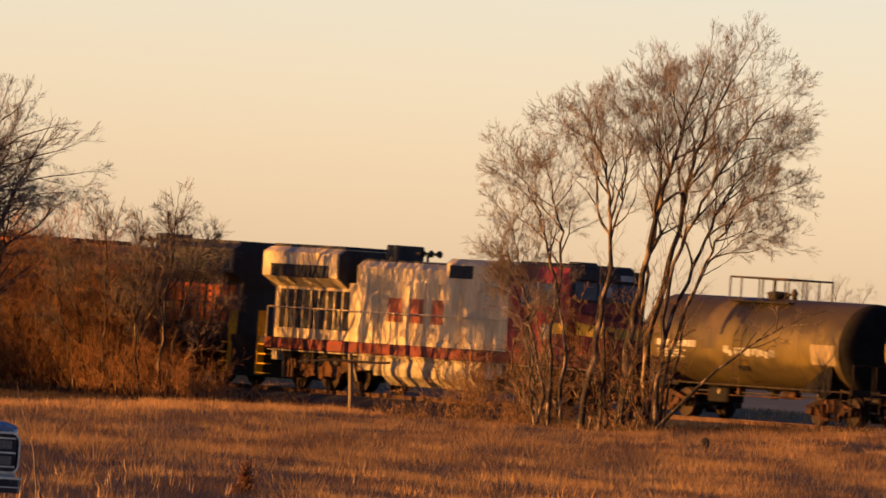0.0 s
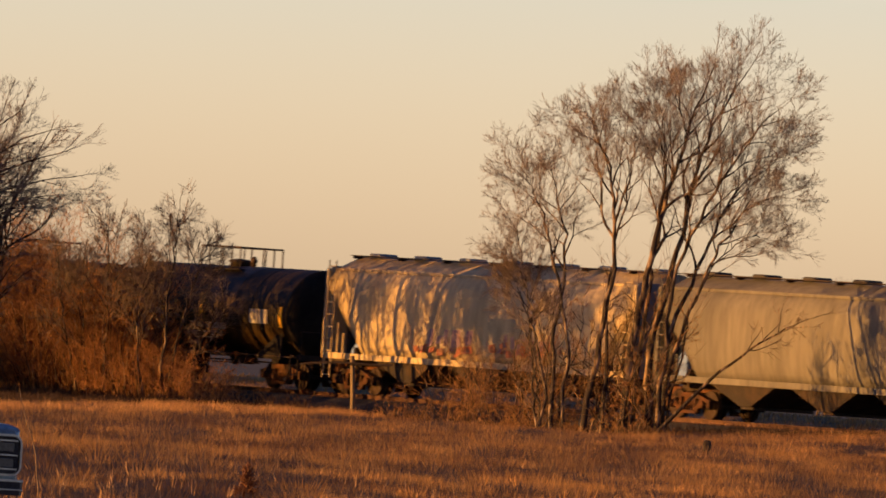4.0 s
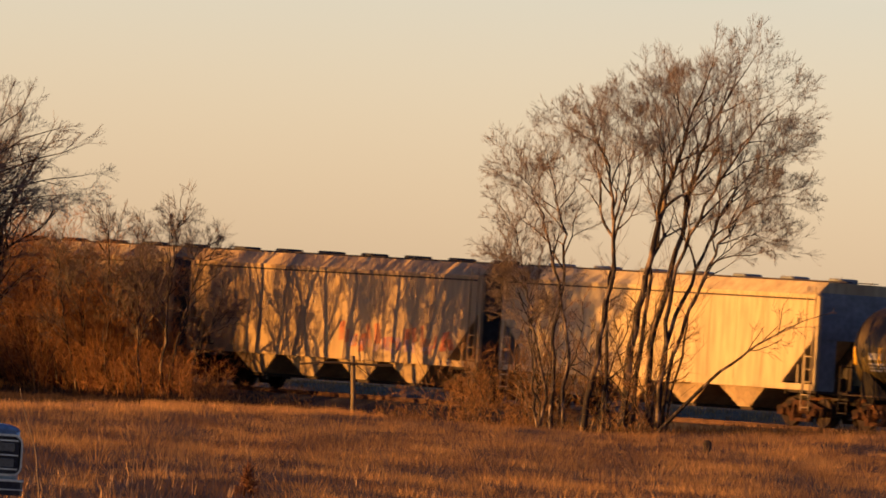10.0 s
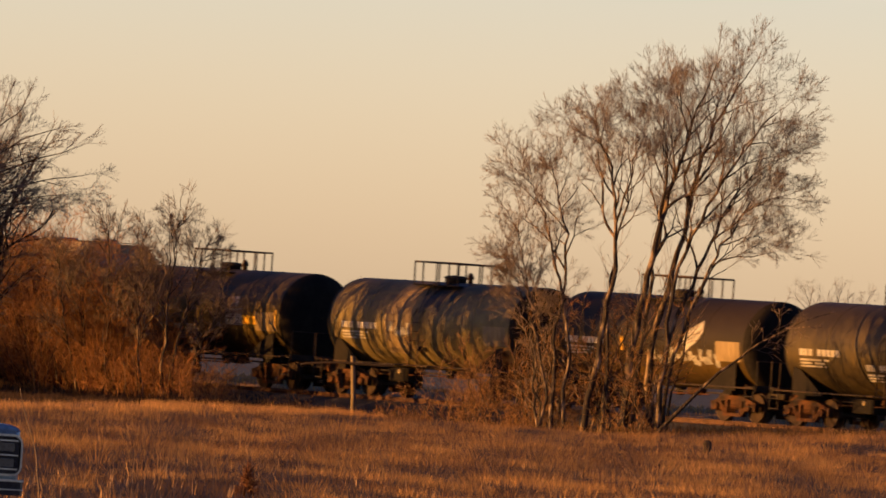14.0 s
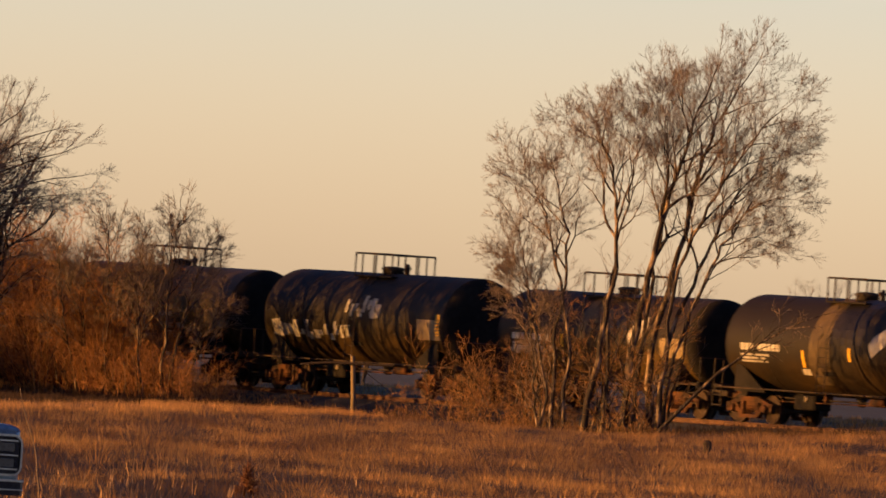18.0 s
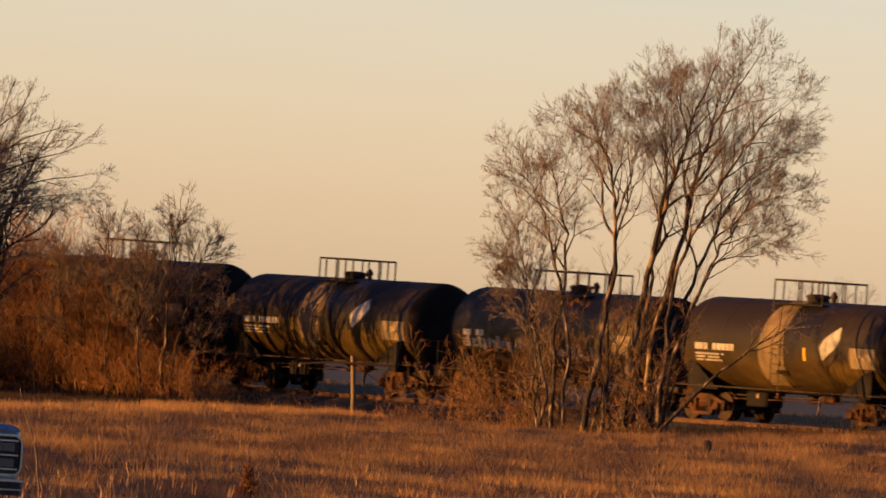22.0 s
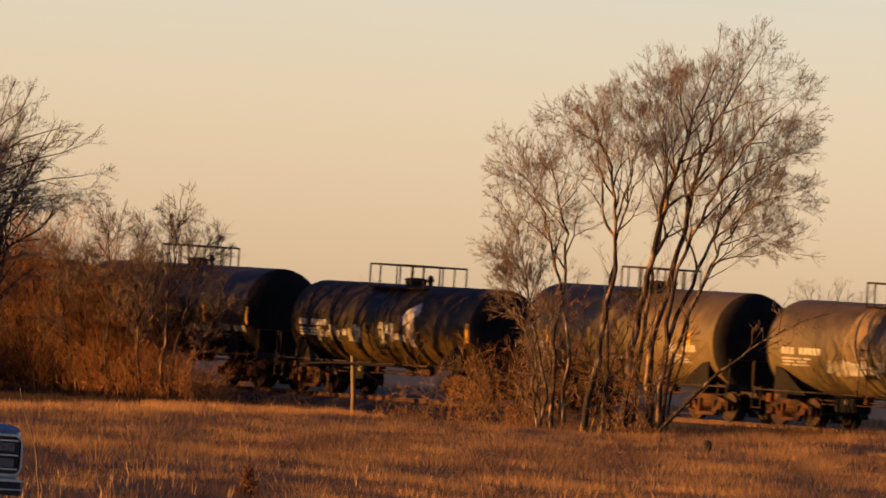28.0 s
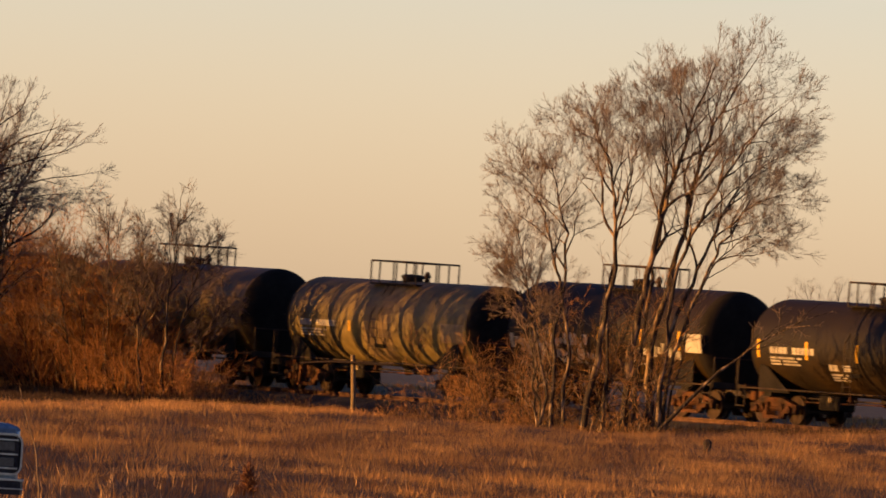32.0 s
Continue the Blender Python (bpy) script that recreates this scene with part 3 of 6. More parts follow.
def grow(rng, limbs, twigs, p, d, length, r, level, last, up=0.10, wig=0.16, kids=(4, 6), spread=(25, 58), thin=0.0038):
    """A limb that wanders upwards and branches along its outer part; the fine levels go into twigs."""
    n = 6 if level < last - 1 else (4 if level < last else 2)
    step = length / n
    start = 0 if not level else (1 if level < last - 1 else n // 2)
    total = rng.randint(*kids)
    out = limbs if r > max(0.013, thin * 1.05) else twigs
    for i in range(n):
        d = (d + Vector((rng.gauss(0, wig), rng.gauss(0, wig), rng.gauss(0, wig * 0.6) + up))).normalized()
        q = p + d * step
        r1 = max(r * (1 - 0.72 / n), thin * 0.6)
        out.append((p, q, r, r1))
        if level < last and i >= start:
            count = total / (n - start)
            count = int(count) + (rng.random() < count % 1)
            for _ in range(count):
                side = d.orthogonal().normalized()
                side.rotate(Matrix.Rotation(rng.uniform(0, 2 * math.pi), 3, d))
                ang = radians(rng.uniform(*spread))
                c = d * math.cos(ang) + side * math.sin(ang)
                grow(rng, limbs, twigs, p + (q - p) * rng.random(), c, length * rng.uniform(0.38, 0.70) * (1.1 - 0.45 * i / n), max(r1 * rng.uniform(0.38, 0.6), thin), level + 1, last, up * 0.6, wig, kids, spread, thin)
        p, r = q, r1


def stem(rng, limbs, twigs, pts, r, first=0.36, kids=13, reach=0.46, last=4, up=0.06, fine=(6, 8), thin=0.0038, bend=0.0, wide=(22, 50), shoots=0, crook=0.14):
    """A main trunk through three places, with limbs from `first` of its height upwards."""
    a, b, c = (Vector(p) for p in pts)
    ctrl = b * 2 - (a + c) * 0.5
    path, n = [], 18
    ph, fr = rng.uniform(0, 6.28), rng.uniform(5, 9)
    for i in range(n + 1):
        t = i / n
        path.append(a * (1 - t) ** 2 + ctrl * 2 * t * (1 - t) + c * t * t + Vector((rng.gauss(0, 0.03), rng.gauss(0, 0.03), 0)) * (0 < i) + Vector((bend * math.sin(ph + fr * t), bend * math.cos(ph + fr * t), 0)) * min(1, t * 4))
    total = (c - a).length
    for i in range(n):
        ra, rb = r * (1 - 0.90 * (i / n) ** 0.95), r * (1 - 0.90 * ((i + 1) / n) ** 0.95)
        limbs.append((path[i], path[i + 1], ra, rb))
    for k in range(shoots):
        t = 0.06 + 0.40 * rng.random()
        i = min(int(t * n), n - 1)
        d = (path[i + 1] - path[i]).normalized()
        side = d.orthogonal().normalized()
        side.rotate(Matrix.Rotation(rng.uniform(0, 2 * math.pi), 3, d))
        ang = radians(rng.uniform(25, 75))
        grow(rng, limbs, twigs, path[i], d * math.cos(ang) + side * math.sin(ang), rng.uniform(0.6, 1.9), rng.uniform(0.016, 0.034), last - 2, last, 0.12, 0.24, (3, 5), thin=max(thin, 0.006))
    for k in range(kids):
        t = first + (0.98 - first) * (k + rng.random()) / kids
        i = min(int(t * n), n - 1)
        d = (path[i + 1] - path[i]).normalized()
        side = d.orthogonal().normalized()
        side.rotate(Matrix.Rotation(rng.uniform(0, 2 * math.pi), 3, d))
        ang = radians(rng.uniform(*wide))
        ra = r * (1 - 0.93 * t ** 0.9)
        grow(rng, limbs, twigs, path[i], d * math.cos(ang) + side * math.sin(ang), total * reach * rng.uniform(0.55, 1.0) * min(0.8, 0.25 + 0.9 * t, 1.55 - 1.2 * t), max(ra * 0.62, 0.018), 1, last, up, crook, fine, thin=thin)
    grow(rng, limbs, twigs, path[-1], (path[-1] - path[-2]).normalized(), total * 0.09, r * 0.07 + 0.008, 2, last, up, 0.16, fine, thin=thin)


def fork_limb(rng, limbs, twigs, p, d, length, r, level, last, up, thin, spread):
    """A limb that forks again and again, bare near its root, with short side twigs and sprays at its ends."""
    n = 4
    for i in range(n):
        d = (d + Vector((rng.gauss(0, 0.10), rng.gauss(0, 0.10), rng.gauss(0, 0.08) + up))).normalized()
        q = p + d * (length / n)
        r1 = max(r * (1 - 0.32 / n), thin * 0.7)
        (limbs if r > 0.012 else twigs).append((p, q, r, r1))
        if level >= 2 and rng.random() < 0.8:
            twiglet(rng, twigs, p, d, length * rng.uniform(0.3, 0.65), thin)
        p, r = q, r1
    if level >= last:
        for _ in range(4):
            twiglet(rng, twigs, p, d, length * rng.uniform(0.5, 1.0), thin, 8, 50)
        return
    turn = rng.uniform(0, 2 * math.pi)
    for k in range(3 if rng.random() < 0.22 else 2):
        side = d.orthogonal().normalized()
        side.rotate(Matrix.Rotation(turn + k * math.pi * rng.uniform(0.75, 1.15), 3, d))
        ang = radians(rng.uniform(*spread) * (0.6 if k == 0 else 1.25))
        fork_limb(rng, limbs, twigs, p, d * math.cos(ang) + side * math.sin(ang), length * rng.uniform(0.66, 0.92), max(r * (0.82 if k == 0 else 0.66), thin), level + 1, last, up, thin, spread)


def twiglet(rng, twigs, p, d, length, thin, a0=30, a1=65):
    side = d.orthogonal().normalized()
    side.rotate(Matrix.Rotation(rng.uniform(0, 2 * math.pi), 3, d))
    ang = radians(rng.uniform(a0, a1))
    c = d * math.cos(ang) + side * math.sin(ang)
    m = (c + d * 0.35 + Vector((rng.gauss(0, 0.15), rng.gauss(0, 0.15), 0.08))).normalized()
    q = p + c * length * 0.5
    twigs.append((p, q, thin, thin * 0.8))
    e = q + m * length * 0.5
    twigs.append((q, e, thin * 0.8, thin * 0.5))
    for k in (0.35, 0.75):
        a = q + (e - q) * k
        f = (m + Vector((rng.gauss(0, 0.5), rng.gauss(0, 0.5), rng.gauss(0.1, 0.35)))).normalized()
        twigs.append((a, a + f * length * 0.3, thin * 0.7, thin * 0.45))


def forked_tree(name, label, at, stems, seed, category="tree", twig=None, first=0.42, kids=7, reach=0.125, last=5, up=0.025, thin=0.0047, bend=0.17, spread=(13, 34), wide=(20, 50), shoots=14):
    """A bare tree of stems as in tree() (and how far each top leans away), each with limbs that fork repeatedly."""
    rng = random.Random(seed)
    twigs = []
    ob = thing(name, label, category)
    ob.location = (*at, root(*at))
    for bx, mx, mh, tx, th, r, dep, *away in stems:
        limbs = []
        back = away[0] if away else 0.0
        a, b, c = Vector((bx, dep, -0.1)), Vector((mx, dep * 1.5 + back * 0.5, mh)), Vector((tx, dep * 2.2 + back, th))
        ctrl = b * 2 - (a + c) * 0.5
        n, total = 22, (c - a).length
        ph, fr = rng.uniform(0, 6.28), rng.uniform(6, 10)
        path = []
        for i in range(n + 1):
            t = i / n
            sway = bend * min(1, t * 4) * (1 - 0.5 * t)
            path.append(a * (1 - t) ** 2 + ctrl * 2 * t * (1 - t) + c * t * t + Vector((sway * math.sin(ph + fr * t) + rng.gauss(0, 0.045), sway * math.cos(ph * 1.7 + fr * t), 0)))
        for i in range(n):
            limbs.append((path[i], path[i + 1], r * (1 - 0.88 * (i / n) ** 0.9), r * (1 - 0.88 * ((i + 1) / n) ** 0.9)))
        for k in range(shoots):
            i = int((0.08 + 0.4 * rng.random()) * n)
            d = (path[i + 1] - path[i]).normalized()
            twiglet(rng, twigs, path[i], d, rng.uniform(0.5, 1.5), thin * 1.6, 25, 70)
        turn = rng.uniform(0, 6.28)
        for k in range(kids):
            t = first + (0.97 - first) * ((k + rng.random()) / kids) ** 0.8
            i = min(int(t * n), n - 1)
            d = (path[i + 1] - path[i]).normalized()
            side = d.orthogonal().normalized()
            turn += 2.4 + rng.uniform(-0.5, 0.5)
            side.rotate(Matrix.Rotation(turn, 3, d))
            ang = radians(rng.uniform(*wide))
            fork_limb(rng, limbs, twigs, path[i], d * math.cos(ang) + side * math.sin(ang), total * reach * rng.uniform(0.75, 1.15) * (1.3 - 0.75 * t), max(r * (1 - 0.88 * t) * 0.75, 0.014), 1, last, up, thin, spread)
        fork_limb(rng, limbs, twigs, path[-1], (path[-1] - path[-2]).normalized(), total * reach * 0.5, max(r * 0.12, 0.012), 2, last, up, thin, spread)
        part("trunk", wood_mesh("trunk", limbs, M_BARK, 6), None, ob)
    part("crown", wood_mesh("crown", twigs, twig or M_TWIG, 3), None, ob, "fine bare twigs")["kind"] = "stuff"
    return ob


def tree(name, label, at, stems, seed, category="tree", bark=None, twig=None, group="", turn=0.0, **kw):
    """A bare tree; stems: (base x, middle x, height, top x, height, radius, depth) in metres across the view."""
    rng = random.Random(seed)
    twigs = []
    ob = thing(name, label, category, group)
    ob.location = (*at, root(*at))
    ob.rotation_euler[2] = radians(turn)
    for bx, mx, mh, tx, th, r, dep in stems:
        limbs = []
        stem(rng, limbs, twigs, [(bx, dep, -0.1), (mx, dep * 1.5, mh), (tx, dep * 2.2, th)], r, **kw)
        part("trunk", wood_mesh("trunk", limbs, bark or M_BARK, 6), None, ob)
    if twigs:
        part("crown", wood_mesh("crown", twigs, twig or M_TWIG, 3), None, ob, "fine bare twigs")["kind"] = "stuff"
    return ob


def shrub(at, height, width, stems, seed, label, material=None, name="shrub", group="brush along the line", last=3, lean=0.0, thick=1.0):
    """Many thin stems that fan out of the ground."""
    rng = random.Random(seed)
    limbs, twigs = [], []
    for _ in range(stems):
        x, y = rng.gauss(0, width * 0.28), rng.gauss(0, width * 0.2)
        d = Vector((x / width * 0.7 + rng.gauss(0, 0.14) + lean, y / width * 0.7 + rng.gauss(0, 0.14), 1)).normalized()
        grow(rng, limbs, twigs, Vector((x, y, -0.05)), d, height * rng.uniform(0.45, 1.0) * 1.05, rng.uniform(0.012, 0.024) * thick, 0, last, 0.03, 0.13, (3, 5), (22, 60), 0.006 * thick)
    ob = thing(name, label, "shrub", group)
    ob.location = (*at, root(*at))
    if limbs:
        part("woody_base", wood_mesh("woody_base", limbs, M_BARK, 4), None, ob)["kind"] = "stuff"
    if twigs:
        part("twig_mass", wood_mesh("twig_mass", twigs, material or M_BRUSH, 3), None, ob)["kind"] = "stuff"
    return ob


def build_plants():
    big = forked_tree("clump_tree", "tall bare many-stemmed tree with fine grey-brown twigs", beside(1092, 9.1), [
        (-1.67, -1.66, 5.27, -2.2, 8.9, 0.085, 0.3, 4.4), (-1.4, -1.75, 5.4, -3.1, 8.1, 0.078, 0.2, 3.4), (-2.15, -2.3, 3.6, -3.55, 6.9, 0.062, -0.5, 2.4), (-1.9, -2.4, 3.0, -3.4, 5.1, 0.05, 0.3), (-2.0, -2.5, 3.4, -3.2, 5.7, 0.05, 0.1),
        (-0.67, -0.24, 6.36, -0.85, 9.6, 0.125, -0.2), (-0.13, 0.04, 6.62, 0.35, 9.8, 0.072, 0.5), (0.82, 1.15, 6.8, 1.15, 10.5, 0.096, 0.6),
        (0.61, 1.08, 6.36, 2.5, 11.3, 0.175, -0.1), (1.33, 1.82, 6.62, 3.5, 11.6, 0.16, 0.4), (1.52, 2.3, 6.6, 4.6, 10.6, 0.105, -0.5),
        (1.61, 2.5, 6.0, 4.9, 9.2, 0.105, 0.2), (1.73, 2.75, 5.7, 4.95, 8.0, 0.085, -0.3), (1.7, 2.9, 5.3, 4.4, 6.7, 0.05, 0.2)], 11,
        first=0.47, kids=11, reach=0.096, up=0.02, spread=(12, 31), wide=(16, 44), thin=0.0048)
    for px, w, sd in ((988, 9.1, 95), (1003, 9.6, 96)):
        tree("sapling", "thin bare sapling leaning away from the tall tree", beside(px, w), [(0, -0.45, 2.0, -1.6, 4.7, 0.06, 0)], sd, category="sapling", first=0.22, kids=9, reach=0.36, last=3, fine=(4, 6), thin=0.007, bend=0.10, turn=-56.2, group="saplings round the tall tree")
    for px, w, stems, sd in ((955, 8.9, [(0.2, -0.35, 1.9, -0.3, 3.7, 0.045, 0), (0.3, 0.5, 1.6, 0.1, 3.2, 0.035, 0.3)], 91), (1012, 8.4, [(0, 0.15, 2.2, 0.55, 4.6, 0.045, 0), (-0.1, -0.5, 1.5, -0.2, 3.1, 0.03, 0.2)], 92),
                             (1060, 8.8, [(0, 0.3, 2.4, 0.35, 4.9, 0.05, 0.2), (0.2, 0.75, 1.8, 0.8, 3.8, 0.035, 0.1)], 93), (1090, 8.5, [(0.1, 0.2, 2.4, 0.7, 5.0, 0.05, 0.1), (-0.3, -0.7, 1.7, -0.5, 3.6, 0.04, 0.2)], 97), (985, 8.6, [(0.1, -0.2, 2.4, 0.2, 4.8, 0.05, 0.1), (0, 0.45, 1.8, 0.5, 3.9, 0.04, 0.2)], 98), (1125, 9.0, [(0, 0.3, 2.5, 0.9, 5.2, 0.06, 0.1), (-0.2, 0.05, 1.8, 0.2, 3.8, 0.04, 0.2)], 99), (1150, 8.7, [(0.1, 0.7, 2.2, 1.3, 4.4, 0.05, 0.3), (0, 0.35, 1.7, 1.05, 3.4, 0.035, -0.2)], 94)):
        tree("sapling", "thin crooked bare sapling beside the tall tree's stems", beside(px, w), stems, sd, category="sapling", twig=M_STRAWTWIG, first=0.2, kids=9, reach=0.34, last=3, fine=(4, 6), thin=0.006, bend=0.14, wide=(30, 65), shoots=5, group="saplings round the tall tree")
    forked_tree("broad_tree", "broad bare tree with dense grey twigs beside a thicket", beside(-170, 19.0), [
        (0, 0.2, 5.2, 1.6, 9.4, 0.22, 0), (0.1, 0.7, 5.6, 3.0, 9.3, 0.20, 0.2), (0.2, 0.9, 5.6, 4.0, 8.9, 0.17, 0.3), (0.1, 1.1, 5.5, 4.8, 8.3, 0.15, -0.3), (-0.1, 1.2, 5.3, 5.2, 7.6, 0.12, 0.4),
        (0.2, 1.3, 5.0, 4.9, 7.0, 0.10, 0.2), (0.1, 1.2, 4.8, 3.9, 6.5, 0.09, -0.2), (-0.2, -1.8, 3.6, -4.4, 7.0, 0.15, 0.1)], 21, twig=M_TWIGB, first=0.45, kids=7, reach=0.108, last=4, thin=0.0058, spread=(9, 26), wide=(15, 38), up=0.015)
    tree("young_tree", "small bare tree rising out of russet brush", beside(200, 4.2), [
        (0, 0.0, 3.2, -0.3, 6.4, 0.08, 0), (0.2, 0.7, 3.0, 1.0, 6.0, 0.06, 0.2), (-0.4, -0.8, 2.6, -0.9, 5.2, 0.06, 0.3), (0.5, 1.2, 2.4, 1.2, 4.8, 0.06, -0.3), (-0.2, 0.2, 2.2, 0.7, 4.4, 0.05, 0.5), (-0.7, -1.4, 2.6, -1.9, 5.3, 0.06, 0.2)], 31, kids=13, first=0.40, last=3, reach=0.42, fine=(8, 10), thin=0.0072, group="small trees in the thicket")
    tree("young_tree", "small twiggy brown tree in front of the broad tree", beside(12, 4.6), [
        (0, 0.1, 3.2, 0.2, 6.3, 0.07, 0), (0.3, 0.9, 3.0, 1.3, 5.8, 0.06, 0.2), (-0.4, -0.8, 2.8, -0.7, 5.8, 0.06, 0.3)], 35, twig=M_STRAWTWIG, kids=13, first=0.40, last=3, reach=0.42, fine=(8, 10), thin=0.0072, group="small trees in the thicket")
    tree("young_tree", "small bare tree with spreading top above the thicket", beside(303, 4.0), [
        (0, 0.05, 3.4, 0.2, 6.8, 0.08, 0), (0.1, 0.6, 3.2, 1.3, 5.8, 0.06, 0.2), (-0.5, -0.9, 2.5, -0.7, 5.0, 0.06, 0.3), (0.4, 1.2, 2.1, 1.9, 4.0, 0.06, -0.3)], 33, kids=13, first=0.40, last=3, reach=0.42, fine=(8, 10), thin=0.0072, group="small trees in the thicket")
    tree("broken_branch", "dead leaning branch beside the tall tree's stems", beside(1160, 9.0), [
        (0.1, 2.5, 2.65, 5.0, 4.25, 0.085, 0.0)], 41, category="branch", first=0.55, kids=7, reach=0.26, last=3, fine=(3, 5), thin=0.008)
    tree("distant_tree", "small far-off bare tree beyond the railway", beside(1462, -170), [
        (0, 0.1, 4.2, -1.2, 6.8, 0.05, 0), (0.1, 0.5, 4.0, 1.0, 7.4, 0.05, 0.2), (0.1, 0.8, 3.6, 2.6, 7.0, 0.05, 0)], 51, twig=M_TWIGB, kids=10, last=3, group="far trees")
    tree("distant_tree", "low far-off bare tree beyond the railway", beside(655, -170), [
        (0, 0.1, 3.2, -0.8, 5.6, 0.10, 0), (0.1, 0.5, 3.0, 1.0, 5.8, 0.10, 0.2)], 52, twig=M_TWIGB, kids=10, last=3, group="far trees")
    # crooked trees at the field's edge, whose limbs throw their shadows on the passing cars
    for px, stems, sd in ((475, [(-0.2, -0.85, 3.9, -1.3, 6.2, 0.13, 0), (0.1, -0.25, 3.9, -0.1, 6.6, 0.24, 0.2), (0.5, 1.1, 4.1, 1.0, 6.4, 0.18, -0.2)], 60),
                          (550, [(1.5, 0.1, 3.7, -1.9, 5.9, 0.18, 0), (-1.3, -0.1, 4.3, 1.4, 6.2, 0.20, 0.2), (0.4, 0.2, 3.0, -0.4, 5.4, 0.10, 0.3), (-0.6, -0.9, 3.2, -0.6, 5.6, 0.12, 0.1)], 61),
                          (621, [(-0.1, -1.35, 4.3, -1.0, 6.8, 0.23, 0), (0.1, 0.25, 4.2, 1.4, 6.6, 0.22, 0.2), (1.8, 1.1, 3.6, 0.6, 5.4, 0.10, 0.3), (1.2, 1.5, 3.2, 2.3, 5.4, 0.09, -0.2)], 62),
                          (735, [(-0.3, -0.95, 4.3, -0.7, 6.6, 0.21, 0), (0.1, 0.1, 4.2, 1.1, 6.6, 0.18, 0.2), (0.3, 1.2, 4.3, 2.9, 6.5, 0.26, -0.2), (0.9, 2.4, 3.4, 3.4, 5.2, 0.10, 0.2), (0.2, 1.9, 4.4, 3.6, 6.6, 0.16, 0.4)], 64),
                          (850, [(0, -0.3, 2.8, -0.6, 5.2, 0.10, 0), (0.3, 0.9, 2.8, 1.4, 5.2, 0.10, 0.2), (-0.7, -1.2, 2.6, -1.6, 5.2, 0.09, 0.1), (0.6, 1.6, 3.0, 2.4, 5.6, 0.10, 0.1), (-0.2, 0.3, 3.2, 0.4, 6.0, 0.10, 0.3)], 65)):
        w = (px + 70) / 53.4
        stems = [(a, b, c + w * 0.091 - 0.82, d, e + 1.6 + w * 0.091 - 0.82, r, dep) for a, b, c, d, e, r, dep in stems]
        tree("field_edge_tree", "crooked many-stemmed bare tree at the field's edge", shading(px, w), stems, sd, kids=10, first=0.34, reach=0.38, last=3, fine=(4, 6), thin=0.010, bend=0.12, crook=0.22, wide=(20, 48), turn=-(90 - TURN), group="trees at the field's edge")
    for px, w, sd in ((905, 20.5, 75), (950, 21.5, 76), (1000, 22.5, 77), (1035, 23.0, 78)):
        tree("field_edge_tree", "bare spreading tree with many fine limbs", shading(px, w), [
            (-0.4, -1.0, 3.6, -1.6, 7.6, 0.14, 0.2), (0, 0.4, 4.0, -0.4, 8.4, 0.17, 0.4), (0.4, 1.0, 3.6, 1.5, 7.6, 0.15, -0.3), (0.2, -0.5, 3.4, 0.9, 7.2, 0.12, -0.5)], sd, kids=15, first=0.18, reach=0.42, last=3, fine=(5, 7), thin=0.020, bend=0.2, turn=-(90 - TURN), group="trees at the field's edge")
    # unseen trees added to thicken the shade on the cars
    for px, sd in ((620, 66), (690, 68), (758, 69), (830, 70), (880, 71)):
        w = (px + 190) / 53.4
        tree("field_edge_tree", "unseen bare bushy tree added for shade, with a dense net of twigs", shading(px, w), [
            (-0.4, -0.8, 3.6, -1.3, 7.8, 0.07, 0.2), (0, 0.3, 4.0, -0.3, 8.2, 0.08, 0.4), (0.4, 0.9, 3.6, 1.4, 7.8, 0.07, -0.3)], sd, kids=15, first=0.55, reach=0.36, last=3, fine=(6, 8), thin=0.011, bend=0.2, crook=0.22, turn=-(90 - TURN), group="trees at the field's edge")
    # unseen brush added to shade the thicket and the cars' wheels
    for px, sd in ((165, 152), (210, 153), (255, 154), (300, 155), (340, 156), (615, 144), (660, 145), (700, 146), (740, 147), (780, 148), (820, 149), (860, 150), (900, 151)):
        w = (px + 150) / 53.4
        shrub(shading(px, w), (1.1 if px > 500 else 1.7) + w * 0.091, 2.0, 40, sd, "unseen low dense brush added for shade", name="shrub", group="brush at the field's edge", thick=1.7)
    # unseen trees added to darken the thicket
    for px, sd in ((180, 87), (240, 88), (300, 89), (355, 90)):
        tree("field_edge_tree", "unseen bare bushy tree added for shade, with a dense net of twigs", shading(px, (px + 160) / 53.4), [
            (-0.4, -0.8, 2.6, -1.1, 5.6, 0.07, 0.2), (0, 0.3, 2.8, -0.3, 5.9, 0.08, 0.4), (0.4, 0.9, 2.4, 1.1, 5.4, 0.07, -0.3)], sd, kids=15, first=0.16, reach=0.36, last=3, fine=(6, 8), thin=0.011, bend=0.2, crook=0.22, turn=-(90 - TURN), group="trees at the field's edge")
    # unseen trees added to shade the cars behind the thicket
    for px, sd in ((40, 85), (130, 86)):
        tree("field_edge_tree", "bare spreading tree with many fine limbs", shading(px, 7.0), [
            (-0.4, -1.0, 3.6, -1.6, 7.0, 0.14, 0.2), (0, 0.4, 4.0, -0.4, 7.6, 0.17, 0.4), (0.4, 1.0, 3.6, 1.5, 7.0, 0.15, -0.3)], sd, kids=13, first=0.25, reach=0.40, last=3, fine=(5, 7), thin=0.016, bend=0.2, turn=-(90 - TURN), group="trees at the field's edge")
    k = 0
